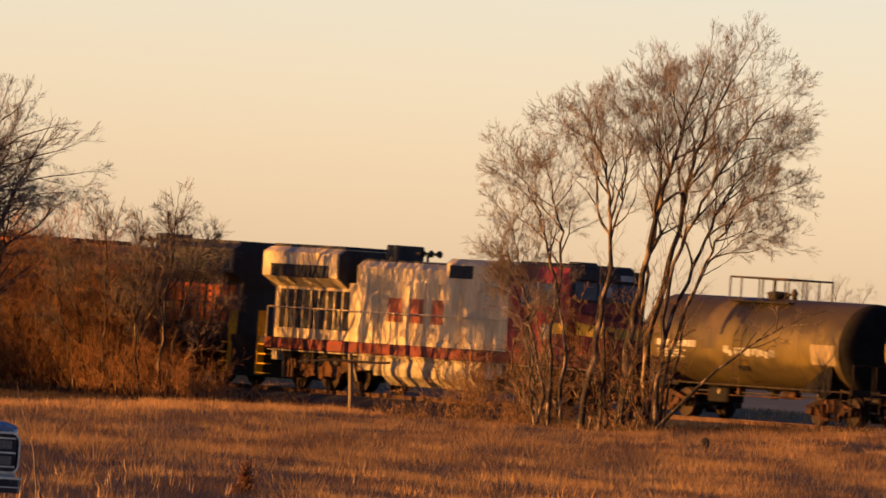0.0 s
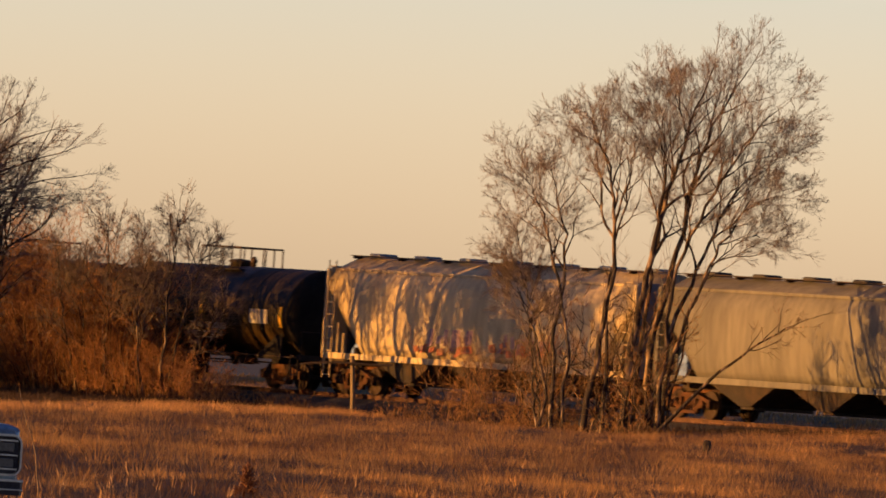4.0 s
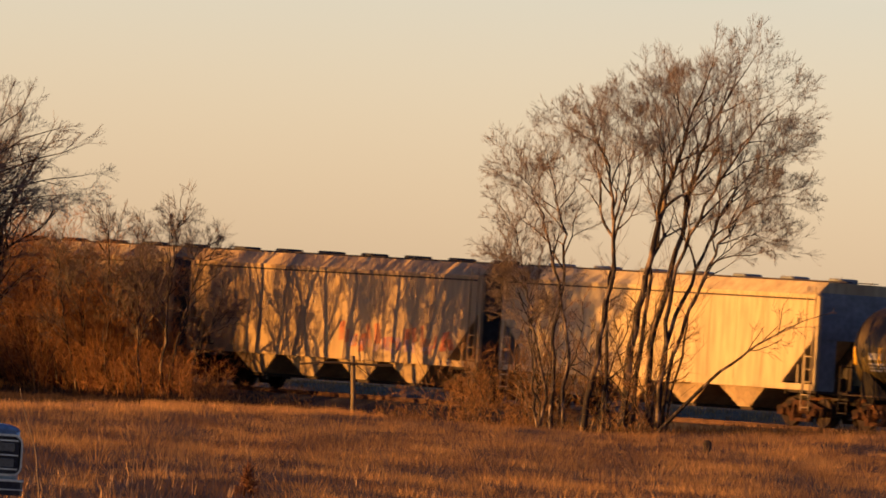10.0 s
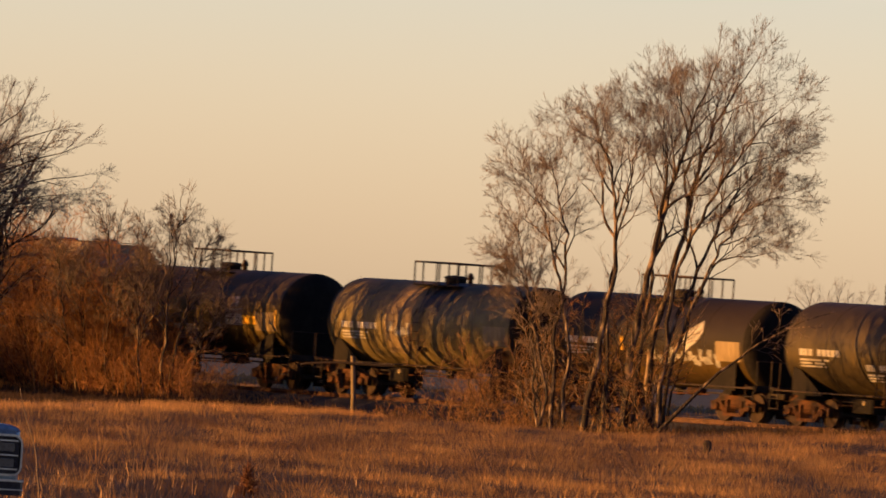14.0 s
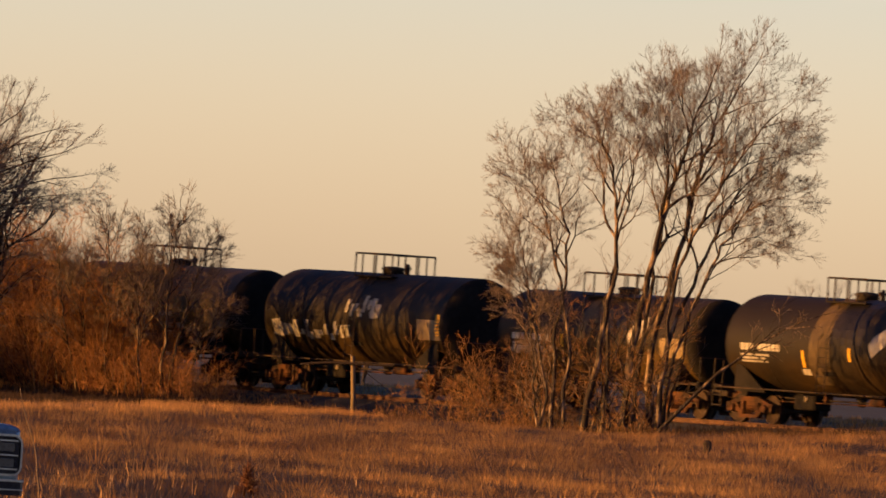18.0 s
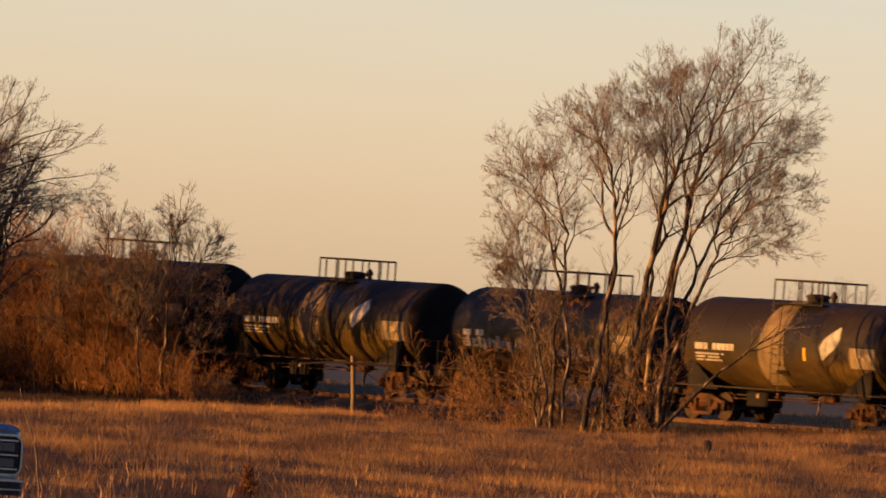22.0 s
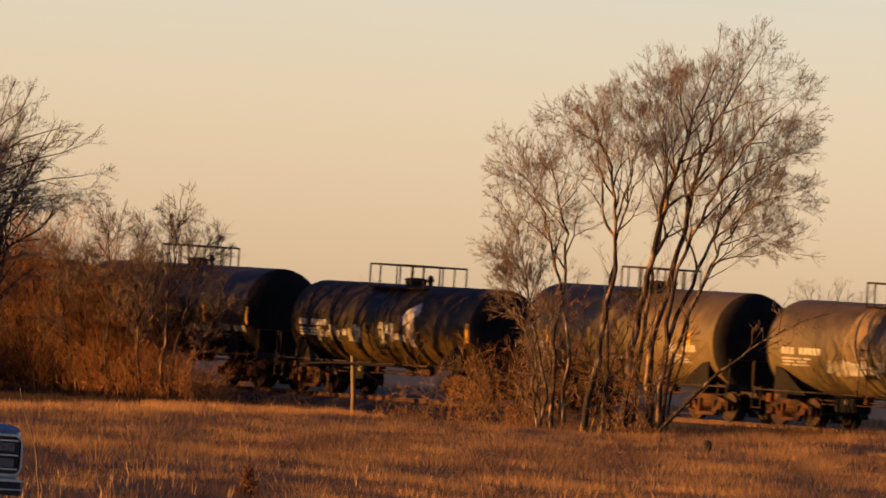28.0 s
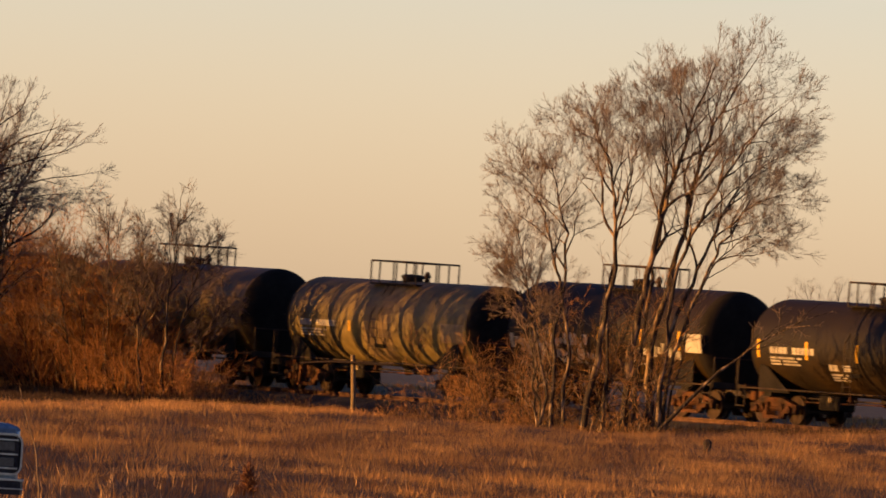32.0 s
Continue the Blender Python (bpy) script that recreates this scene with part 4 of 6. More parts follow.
    for px, w, h, wd, st in ((-60, 3.5, 5.0, 2.6, 48), (10, 3.7, 5.1, 2.4, 56), (55, 3.4, 5.0, 2.4, 56), (100, 3.7, 4.7, 2.4, 54), (150, 3.5, 4.2, 2.4, 46),
                             (195, 3.4, 3.5, 2.2, 30), (240, 3.3, 2.8, 2.2, 18), (290, 3.7, 2.0, 2.0, 12), (335, 3.5, 1.9, 2.0, 11), (380, 3.7, 1.3, 1.8, 9), (30, 4.0, 4.0, 2.4, 40), (130, 4.0, 3.8, 2.4, 40), (225, 3.5, 2.7, 2.2, 30),
                             (-10, 4.2, 3.0, 2.4, 34), (75, 4.2, 2.8, 2.4, 34), (180, 3.6, 2.4, 2.4, 30), (270, 3.9, 1.8, 2.2, 26), (355, 3.8, 1.5, 2.0, 22), (85, 3.3, 4.9, 2.4, 54), (25, 3.3, 5.0, 2.4, 54), (170, 3.3, 4.4, 2.4, 44), (215, 3.3, 3.9, 2.2, 36), (265, 3.7, 2.4, 2.0, 13), (310, 3.7, 1.8, 2.0, 10), (150, 2.9, 4.8, 2.2, 36), (200, 2.9, 3.6, 2.2, 22), (245, 2.9, 2.4, 2.0, 14), (288, 2.9, 1.8, 2.0, 11), (328, 2.9, 1.3, 1.8, 9)):
        k += 1
        shrub(beside(px, w), h, wd, st, 100 + k, "tall russet brush with a mass of fine bare twigs")
    for px, w, h, wd, st in ((430, 8, 1.2, 1.6, 14), (490, 8, 1.2, 1.6, 12), (405, 7.0, 1.3, 1.6, 14), (460, 7.2, 1.1, 1.6, 14), (520, 7.2, 1.0, 1.6, 13), (575, 7.4, 0.8, 1.4, 10), (780, 8.5, 1.5, 1.4, 9), (825, 8, 2.2, 1.8, 11), (870, 9, 2.7, 1.8, 12), (915, 8.5, 2.8, 1.8, 11), (955, 9.5, 2.1, 1.6, 8),
                             (1000, 9.4, 1.4, 1.6, 10), (1045, 6.8, 1.1, 1.4, 14), (1075, 9.6, 0.9, 1.6, 10), (1110, 6.8, 1.1, 1.4, 14), (1140, 9.4, 0.9, 1.6, 10), (1175, 7.0, 1.1, 1.2, 12), (545, 7.6, 0.7, 1.4, 14), (740, 7.6, 0.9, 1.5, 10)):
        k += 1
        shrub(beside(px, w), h, wd, st, 100 + k, "low straw-brown brush round the tree stems", M_STRAWTWIG)
    return big


# ---- rolling stock ----
def wheelset_mesh(r):
    s = Shape()
    s.lathe([(-0.07, r * 0.55), (-0.06, r * 0.93), (-0.065, r), (0.0, r), (0.055, r * 0.985), (0.06, r + 0.028), (0.085, r + 0.028), (0.085, r * 0.8), (0.03, r * 0.72), (0.03, r * 0.3), (0.09, r * 0.25)], "y", n=24)
    return s


def add_truck(car, x, mesh):
    """A two-axle freight truck under car at x."""
    t = part("truck", mesh["bolster"], None, car, "rusty cast-steel truck", at=(x, 0, 0))
    for y, key in ((-1.02, "side"), (1.02, "side")):
        part("side_frame", mesh[key], None, t, at=(0, y, 0))
    for wx in (-0.88, 0.88):
        part("axle", mesh["axle"], None, t, at=(wx, 0, 0.457))
        part("wheel", mesh["wheel_a"], None, t, at=(wx, -0.76, 0.457))
        part("wheel", mesh["wheel_b"], None, t, at=(wx, 0.76, 0.457))


def truck_meshes():
    s = Shape()
    s.prism([(-1.20, 0.56), (-1.02, 0.66), (-0.45, 0.82), (0.45, 0.82), (1.02, 0.66), (1.20, 0.56), (1.20, 0.48), (0.98, 0.54), (0.42, 0.68), (-0.42, 0.68), (-0.98, 0.54), (-1.20, 0.48)], -0.09, 0.09)
    for k in (-1, 1):
        s.prism([(k * 0.78, 0.58), (k * 0.66, 0.62), (k * 0.34, 0.22), (k * 0.50, 0.18)], -0.08, 0.08)
        s.prism([(k * 0.46, 0.68), (k * 0.34, 0.68), (k * 0.34, 0.20), (k * 0.44, 0.18)], -0.08, 0.08)
        s.prism([(k * 1.24, 0.62), (k * 1.10, 0.64), (k * 1.08, 0.34), (k * 1.20, 0.34)], -0.09, 0.09)
        s.prism([(k * 0.70, 0.60), (k * 0.60, 0.58), (k * 0.62, 0.36), (k * 0.72, 0.34)], -0.09, 0.09)
        s.lathe([(-0.19, 0.04), (-0.18, 0.11), (-0.08, 0.14), (0.1, 0.14)], "y", (k * 0.88, 0, 0.457), 14)
        s.box(k * 0.88 - 0.20, k * 0.88 + 0.20, -0.10, 0.10, 0.56, 0.64, 0.02)
    s.prism([(-0.52, 0.16), (0.52, 0.16), (0.42, 0.26), (-0.42, 0.26)], -0.11, 0.11)
    for sx in (-0.24, -0.08, 0.08, 0.24):
        for z in range(5):
            s.lathe([(0.26 + z * 0.062, 0.055), (0.275 + z * 0.062, 0.072), (0.29 + z * 0.062, 0.055)], "z", (sx, -0.02, 0), 8)
    b = Shape().box(-0.28, 0.28, -1.05, 1.05, 0.42, 0.84, 0.05)
    b.box(-0.6, 0.6, -0.35, 0.35, 0.62, 0.95, 0.05)
    wa = wheelset_mesh(0.457)
    wb = Shape()
    wb.v, wb.f = [(x, -y, z) for x, y, z in wa.v], wa.f
    ax = Shape().tube((0, -0.95, 0), (0, 0.95, 0), 0.08, 10)
    return {"side": fixed(mesh_of("side_frame", s.v, s.f, M_TRUCK)), "bolster": fixed(mesh_of("truck", b.v, b.f, M_TRUCK)), "wheel_a": fixed(mesh_of("wheel", wa.v, wa.f, M_WHEEL)),
            "wheel_b": fixed(mesh_of("wheel", wb.v, wb.f, M_WHEEL)), "axle": fixed(mesh_of("axle", ax.v, ax.f, M_WHEEL))}


def coupler(car, x, way):
    s = Shape().box(min(x, x - way * 0.75), max(x, x - way * 0.75), -0.1, 0.1, 0.74, 0.96, 0.02)
    s.box(min(x + way * 0.12, x - way * 0.18), max(x + way * 0.12, x - way * 0.18), -0.17, 0.15, 0.68, 1.0, 0.05)
    part("coupler", s, M_TRUCK, car)


def skin_patch(x0, x1, r, zc, a0, a1, out=0.008, n=6):
    """A thin curved plate on the near side of a round tank between two angles (degrees above level)."""
    rings = []
    for x in (x0, x1):
        ring = []
        for i in range(n + 1):
            g = radians(a0 + (a1 - a0) * i / n)
            ring.append((x, -math.cos(g) * (r + out), zc + math.sin(g) * (r + out)))
        for i in range(n, -1, -1):
            g = radians(a0 + (a1 - a0) * i / n)
            ring.append((x, -math.cos(g) * (r + 0.001), zc + math.sin(g) * (r + 0.001)))
        rings.append(ring)
    return Shape().loft(rings)


def tank_car(spec, trucks):
    """spec: paint, top height, list of marks, platform length, label."""
    paint, top, marks, plat, label = spec
    pitch = 13.35
    r = (top - 0.98) / 2
    zc = top - r
    car = thing("tank_car", label, "tank car", "tank cars of the train")
    x0, x1 = 0.95, pitch - 0.95
    hd = 0.42
    prof = []
    for i in range(7):
        g = radians(90 * i / 6)
        prof.append((x0 + hd - hd * math.cos(g) ** 0.8, max(r * math.sin(g) ** 0.62, 0.02)))
    rows = [(x0 + hd + (x1 - x0 - 2 * hd) * i / 6, r) for i in range(7)]
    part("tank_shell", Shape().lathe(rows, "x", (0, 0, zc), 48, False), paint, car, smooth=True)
    # both heads black: the shade of ends turned from the sun, painted in
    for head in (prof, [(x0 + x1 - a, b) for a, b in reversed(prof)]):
        part("tank_head", Shape().lathe(head, "x", (0, 0, zc), 48, False), M_TK_END, car, "dished end painted black as if shaded", smooth=True)
    for wx in (x0 + 2.6, x0 + 5.75, x1 - 2.6):
        part("weld_band", Shape().lathe([(wx - 0.03, r), (wx - 0.025, r + 0.008), (wx + 0.025, r + 0.008), (wx + 0.03, r)], "x", (0, 0, zc), 48), paint, car, smooth=True)
    s = Shape().box(0.55, 3.9, -0.3, 0.3, 0.78, 1.12, 0.03)
    part("stub_sill", s, M_UNDER, car)
    part("stub_sill", Shape().box(pitch - 3.9, pitch - 0.55, -0.3, 0.3, 0.78, 1.12, 0.03), M_UNDER, car)
    # black bolsters and black side plates paint in the shadow below the tank
    for bx in (2.15, pitch - 2.15):
        b = Shape().prism([(bx - 0.2, 0.85), (bx + 0.2, 0.85), (bx + 0.2, 1.35), (bx - 0.2, 1.35)], -1.35, 1.35)
        part("bolster", b, M_TK_END, car)
        o = 1 if bx < 5 else -1
        for y in (-1.40, 1.37):
            part("shadow_plate", Shape().prism([(bx - o * 0.45, 0.98), (bx + o * 1.25, 0.98), (bx - o * 0.05, 1.78), (bx - o * 0.45, 1.86)], y, y + 0.03), M_TK_END, car, "black plate painted as the shadow beside the bolster")
        add_truck(car, bx, trucks)
    for ex, way in ((0, -1), (pitch, 1)):
        coupler(car, ex - way * 0.08, way)
        e = ex - way * 0.55
        part("end_sill", Shape().box(min(e, e - way * 0.14), max(e, e - way * 0.14), -1.42, 1.42, 0.98, 1.18, 0.02), M_UNDER, car)
        g = Shape()
        for y in (-1.4, 1.4):
            g.tube((e, y, 1.15), (e, y, 1.95), 0.022, 5)
        g.tube((e, -1.4, 1.95), (e, 1.4, 1.95), 0.022, 5)
        for y in (-0.5, 0.5):
            g.tube((e, y, 1.15), (e, y, 1.95), 0.018, 5)
        part("end_railing", g, M_UNDER, car)
        l = Shape()
        for y in (-1.45,):
            for xx in (e - way * 0.05, e - way * 0.5):
                l.tube((xx, y, 0.45), (xx, y, 1.2), 0.02, 5)
            for z in (0.5, 0.82, 1.12):
                l.tube((e - way * 0.05, y, z), (e - way * 0.5, y, z), 0.02, 5)
        part("step", l, M_UNDER, car)
    # running board on the sill, near and far
    for y in (-1.4, 1.4):
        part("side_rail", Shape().tube((0.6, y, 1.08), (pitch - 0.6, y, 1.08), 0.028, 6), M_UNDER, car)
    # top fittings
    cx = pitch / 2
    part("manway", Shape().lathe([(top - 0.06, 0.36), (top + 0.10, 0.36), (top + 0.12, 0.40), (top + 0.17, 0.40), (top + 0.22, 0.30), (top + 0.24, 0.05)], "z", (cx - 0.1, 0, 0), 16), M_UNDER, car, smooth=True)
    part("safety_valve", Shape().lathe([(top - 0.05, 0.09), (top + 0.12, 0.09), (top + 0.14, 0.13), (top + 0.22, 0.12), (top + 0.34, 0.05)], "z", (cx + 0.75, 0, 0), 10), M_UNDER, car, smooth=True)
    h = plat / 2
    part("walkway", Shape().box(cx - h, cx + h, -0.85, -0.45, top - 0.16, top - 0.11).box(cx - h, cx + h, 0.45, 0.85, top - 0.16, top - 0.11), M_TK_END, car)
    rail = top + 0.62
    k = h * (0.55 if paint is M_TK_RUST else 1.0)
    for y in (-0.85, 0.85):
        part("top_rail", Shape().tube((cx - k, y, rail), (cx + k, y, rail), 0.034, 5), M_UNDER, car)
        for f in (-1, -0.62, 0.0, 0.12, 0.55, 1):
            part("railing_post", Shape().tube((cx + h * f, y, top - 0.16), (cx + k * f, y, rail), 0.028, 5), M_UNDER, car)
    for x in (cx - k, cx + k):
        part("cross_rail", Shape().tube((x, -0.85, rail), (x, 0.85, rail), 0.03, 5), M_UNDER, car)
    # ladder up the near side
    l = Shape()
    for xx in (cx - 0.22, cx + 0.22):
        l.tube((xx, -r - 0.09, 1.08), (xx, -r - 0.09, zc + 0.2), 0.02, 5)
        l.tube((xx, -r - 0.09, zc + 0.2), (xx, -0.86, top - 0.13), 0.02, 5)
    for i in range(6):
        z = 1.3 + i * 0.3
        if z < zc + 0.2:
            l.tube((cx - 0.22, -r - 0.09, z), (cx + 0.22, -r - 0.09, z), 0.014, 5)
    part("ladder", l, M_UNDER, car)
    part("outlet_valve", Shape().lathe([(0.72, 0.10), (0.76, 0.13), (0.86, 0.13), (1.02, 0.24)], "z", (cx, 0, 0), 12), M_UNDER, car, smooth=True)
    part("placard_holder", skin_patch(cx - 0.30, cx + 0.34, r, zc, -35, -30, 0.03, 2), M_TK_END, car, "black placard holder")
    # brake gear and pipes below the tank
    part("train_pipe", Shape().tube((1.2, -0.55, 0.86), (pitch - 1.2, -0.55, 0.86), 0.03, 5), M_UNDER, car)
    part("brake_rod", Shape().tube((3.4, -0.75, 0.74), (pitch - 4.0, -0.75, 0.80), 0.022, 5), M_TRUCK, car)
    part("air_tank", Shape().lathe([(pitch - 5.2, 0.05), (pitch - 5.15, 0.13), (pitch - 4.5, 0.13), (pitch - 4.45, 0.05)], "x", (0, -0.7, 0.88), 12), M_TRUCK, car, "rusty air reservoir", smooth=True)
    part("control_valve", Shape().box(4.2, 5.3, -0.85, -0.15, 0.52, 0.98, 0.06), M_TK_END, car)
    part("valve_cap", Shape().lathe([(-0.93, 0.05), (-0.90, 0.09), (-0.84, 0.09)], "y", (4.9, 0, 0.86), 10), M_FRAME, car, "dusty pale cap")
    for px in (2.9, 5.6, 8.6, pitch - 3.1):
        part("pipe_bracket", Shape().box(px, px + 0.12, -0.7, -0.4, 0.80, 1.10, 0.02), M_TRUCK, car)
    part("brake_cylinder", Shape().lathe([(3.0, 0.12), (3.05, 0.17), (3.6, 0.17), (3.7, 0.10)], "x", (0, 0.5, 0.85), 12), M_UNDER, car, smooth=True)
    for kind, mx, a0, a1, wdt in marks:
        if kind == "yellow":
            part("reflector", skin_patch(mx, mx + wdt, r, zc, a0, a1), M_YELLOW, car, "yellow reflective strip")
        elif kind == "white":
            part("stencil", skin_patch(mx, mx + wdt, r, zc, a0, a1), M_WHITE, car, "faded white stencil")
        elif kind == "band":
            rings = []
            for i in range(15):
                t = i / 14
                g = radians(a0 + (a1 - a0) * t)
                hw = wdt * (0.36 + 0.20 * math.sin(math.pi * min(1, t * 1.15)) + 0.03 * math.sin(9 * t))
                k = 0.22 * math.sin(2.4 * t)
                y, z = -math.cos(g) * (r + 0.006), zc + math.sin(g) * (r + 0.006)
                rings.append([(mx - hw + k, y, z), (mx + hw + k * 0.6, y, z), (mx + hw + k * 0.6, y * 0.998, z), (mx - hw + k, y * 0.998, z)])
            part("clean_band", Shape().loft(rings), M_BAND if wdt > 1.1 else M_FAINT, car, "pale streak below the filling hatch")
        elif kind == "diamond":
            rings = []
            n = 21
            for i in range(n):
                t = i / (n - 1)
                g = radians(a0 + (a1 - a0) * t)
                hw = wdt * 0.42 * min(1.0, 1.35 * (1 - abs(2 * t - 1))) + 0.02
                y, z = -math.cos(g) * (r + 0.012), zc + math.sin(g) * (r + 0.012)
                y2, z2 = -math.cos(g) * (r + 0.001), zc + math.sin(g) * (r + 0.001)
                k = (t - 0.5) * 0.75
                rings.append([(mx - hw + k, y, z), (mx + hw + k, y, z), (mx + hw + k, y2, z2), (mx - hw + k, y2, z2)])
            part("emblem", Shape().loft(rings), M_WHITE, car, "large white diamond emblem")
        elif kind == "rows":
            # a bold line of two blocks of marks, then finer lines below it
            rng = random.Random(int(mx * 10) + int(a1 * 3) + int(top * 100))
            for row, (tall, step, width, start) in enumerate(((8.0, 0.24, wdt, 0.0), (2.4, 0.13, wdt * 0.72, 12.0), (2.4, 0.13, wdt * 0.6, 16.0), (2.2, 0.13, wdt * 0.66, 20.0))):
                s = Shape()
                n = int(width / step)
                gap = int(n * 0.42) if row == 0 else rng.randrange(3, max(n - 1, 4))
                for i in range(n):
                    if i == gap:
                        continue
                    q = skin_patch(mx + i * step, mx + (i + 0.82) * step, r, zc, a1 - start - tall, a1 - start, n=2)
                    s.add(q.v, q.f)
                part("stencil", s, M_WHITE, car, "bold white stencil bars" if row == 0 else "fine line of white stencil bars")["kind"] = "stuff"
        elif kind == "panel":
            part("data_panel", skin_patch(mx, mx + wdt, r, zc, a0, a1), M_PANEL, car, "faded tan data panel")
        elif kind == "spill":
            rng = random.Random(int(mx * 50) + int(top * 100))
            s = Shape()
            for q in range(5):
                x = mx + wdt * (q + rng.uniform(-0.2, 0.2)) / 4
                down, hw0 = rng.uniform(a0, a0 + 28), wdt * rng.uniform(0.14, 0.22)
                rings = []
                for i in range(10):
                    t = i / 9
                    g = radians(86 + (down - 86) * t)
                    hw = hw0 * (1.0 - 0.75 * t ** 2) + 0.02
                    y, z = -math.cos(g) * (r + 0.004 + q * 0.0012), zc + math.sin(g) * (r + 0.004 + q * 0.0012)
                    k = 0.12 * math.sin(3 * t + q)
                    rings.append([(x - hw + k, y, z), (x + hw + k, y, z), (x + hw + k, y * 0.998, z), (x - hw + k, y * 0.998, z)])
                s.loft(rings)
            part("spill_stain", s, M_SPILL, car, "black tarry spill below the hatch")["kind"] = "stuff"
        elif kind == "spray":
            rng = random.Random(int(mx * 100) + int(a0))
            s = Shape()
            x = mx
            while x < mx + wdt:
                w0 = rng.uniform(0.10, 0.26)
                b0 = rng.uniform(a0, a0 + (a1 - a0) * 0.4)
                q = skin_patch(x, x + w0, r, zc, b0, rng.uniform(b0 + 6, a1), n=4)
                s.add([(vx + rng.uniform(-0.06, 0.06), vy, vz) for vx, vy, vz in q.v], q.f)
                x += w0 + rng.uniform(0.02, 0.2)
            part("graffiti", s, M_SPRAY_W, car, "scrawl of silver-white spray paint")["kind"] = "stuff"
    return car


def hopper_car(paint, endp, length, curved, spray, trucks, label, bays=4):
    """A covered hopper: body with slope-sheet ends, roof hatches, bays, sills, trucks."""
    car = thing("hopper_car", label, "hopper car", "covered hoppers of the train")
    x0, x1 = 0.62, length - 0.62
    hw, zb, zs, zt = 1.58, 1.32, 4.12, 4.56

    def section(x, low, n=10):
        """Half-open ring of the body at x from height low up and over."""
        ring = []
        for i in range(n + 1):
            t = i / n
            z = low + (zs - low) * t
            b = 0.0
            if curved:
                u = (z - zb) / (zs - zb)
                b = -0.34 * (2 * u - 1) ** 4 if u > 0.5 else -0.20 * (1 - 2 * u) ** 3
            ring.append((x, -(hw + b), z))
        e = hw - (0.34 if curved else 0)
        for i in range(1, 8):
            y = -e + 2 * e * i / 8
            ring.append((x, y, zs + (zt - zs) * min(1.0, (e - abs(y)) / (e * (0.72 if curved else 0.24)))))
        for i in range(n, -1, -1):
            ring.append((x, -ring[i][1], ring[i][2]))
        return ring

    # ends rise from the bays to the eaves line
    cut, low_end = (2.0, 3.55) if curved else (1.6, 2.85)
    rings = [section(x0 + 0.12, low_end), section(x0 + 0.2 + cut, zb), section(length / 2, zb), section(x1 - 0.2 - cut, zb), section(x1 - 0.12, low_end)]
    part("body", Shape().loft(rings), paint, car, smooth=curved)
    # side sheets join at posts
    if not curved:
        for i in range(1, 12):
            x = x0 + (x1 - x0) * i / 12
            if x0 + 2.0 < x < x1 - 2.0:
                part("side_seam", Shape().box(x - 0.02, x + 0.02, -hw - 0.012, -hw + 0.01, zb + 0.05, zs - 0.02), paint, car)
    part("roof_edge", Shape().box(x0 + 0.1, x1 - 0.1, -hw - 0.03 + (0.30 if curved else 0), -hw + 0.06 + (0.30 if curved else 0), zs - 0.05, zs + 0.04, 0.01), paint, car)
    if not curved:
        # the roof edge's shadow line, laid on as a dark strip
        part("eave_shadow_strip", Shape().box(x0 + 0.2, x1 - 0.2, -hw - 0.022, -hw + 0.01, zs - 0.15, zs - 0.10, 0.004), M_UNDER, car, "dark strip painted as the shadow line below the eaves")
    for y in (-1.52, 1.52):
        part("side_sill", Shape().box(x0, x1, y - 0.05, y + 0.05, 1.14, 1.34, 0.01), paint, car)
    for e, way in ((x0, 1), (x1, -1)):
        for y in (-1.5, 1.5):
            part("corner_post", Shape().box(min(e, e + way * 0.12), max(e, e + way * 0.12), y - 0.07, y + 0.07, 1.15, zs, 0.01), paint, car)
        # on some cars the end colour carries the gap's shadow
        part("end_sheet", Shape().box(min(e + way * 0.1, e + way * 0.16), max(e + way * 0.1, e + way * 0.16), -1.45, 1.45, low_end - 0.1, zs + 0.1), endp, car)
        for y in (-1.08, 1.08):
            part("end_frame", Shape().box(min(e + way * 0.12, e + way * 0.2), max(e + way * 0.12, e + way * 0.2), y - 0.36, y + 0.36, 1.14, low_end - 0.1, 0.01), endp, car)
        part("end_platform", Shape().box(min(e - way * 0.02, e + way * 1.5), max(e - way * 0.02, e + way * 1.5), -1.5, 1.5, 1.06, 1.14), M_UNDER, car)
        l = Shape()
        for xx in (e + way * 0.2, e + way * 0.62):
            l.tube((xx, -1.60, 0.5), (xx, -1.60, 4.4), 0.022, 5)
        for i in range(10):
            l.tube((e + way * 0.2, -1.60, 0.6 + i * 0.4), (e + way * 0.62, -1.60, 0.6 + i * 0.4), 0.018, 5)
        part("ladder", l, paint, car)
        d = Shape()
        for xx in (0.75, 1.1):
            d.tube((e + way * xx, -1.45, 1.15), (e + way * xx, -1.45, 1.15 + 1.6 * (1 - (xx - 0.2) / 1.7) + 0.1), 0.035, 5)
        part("end_brace", d, paint, car)
        part("shear_plate", Shape().prism([(e + way * 0.2, 1.14), (e + way * 0.2, low_end), (e + way * (0.3 + cut), zb + 0.02), (e + way * (0.3 + cut), 1.14)], -0.03, 0.03), M_UNDER, car)
        part("bolster_web", Shape().box(min(e + way * 1.72, e + way * 1.8), max(e + way * 1.72, e + way * 1.8), -1.42, 1.42, 1.0, 1.55), M_UNDER, car)
        part("brake_gear", Shape().box(min(e + way * 0.5, e + way * 1.0), max(e + way * 0.5, e + way * 1.0), -0.5, 0.3, 1.14, 1.6, 0.05), M_UNDER, car)
        coupler(car, length + 0.0 - 0.08 if way < 0 else 0.08, -way)
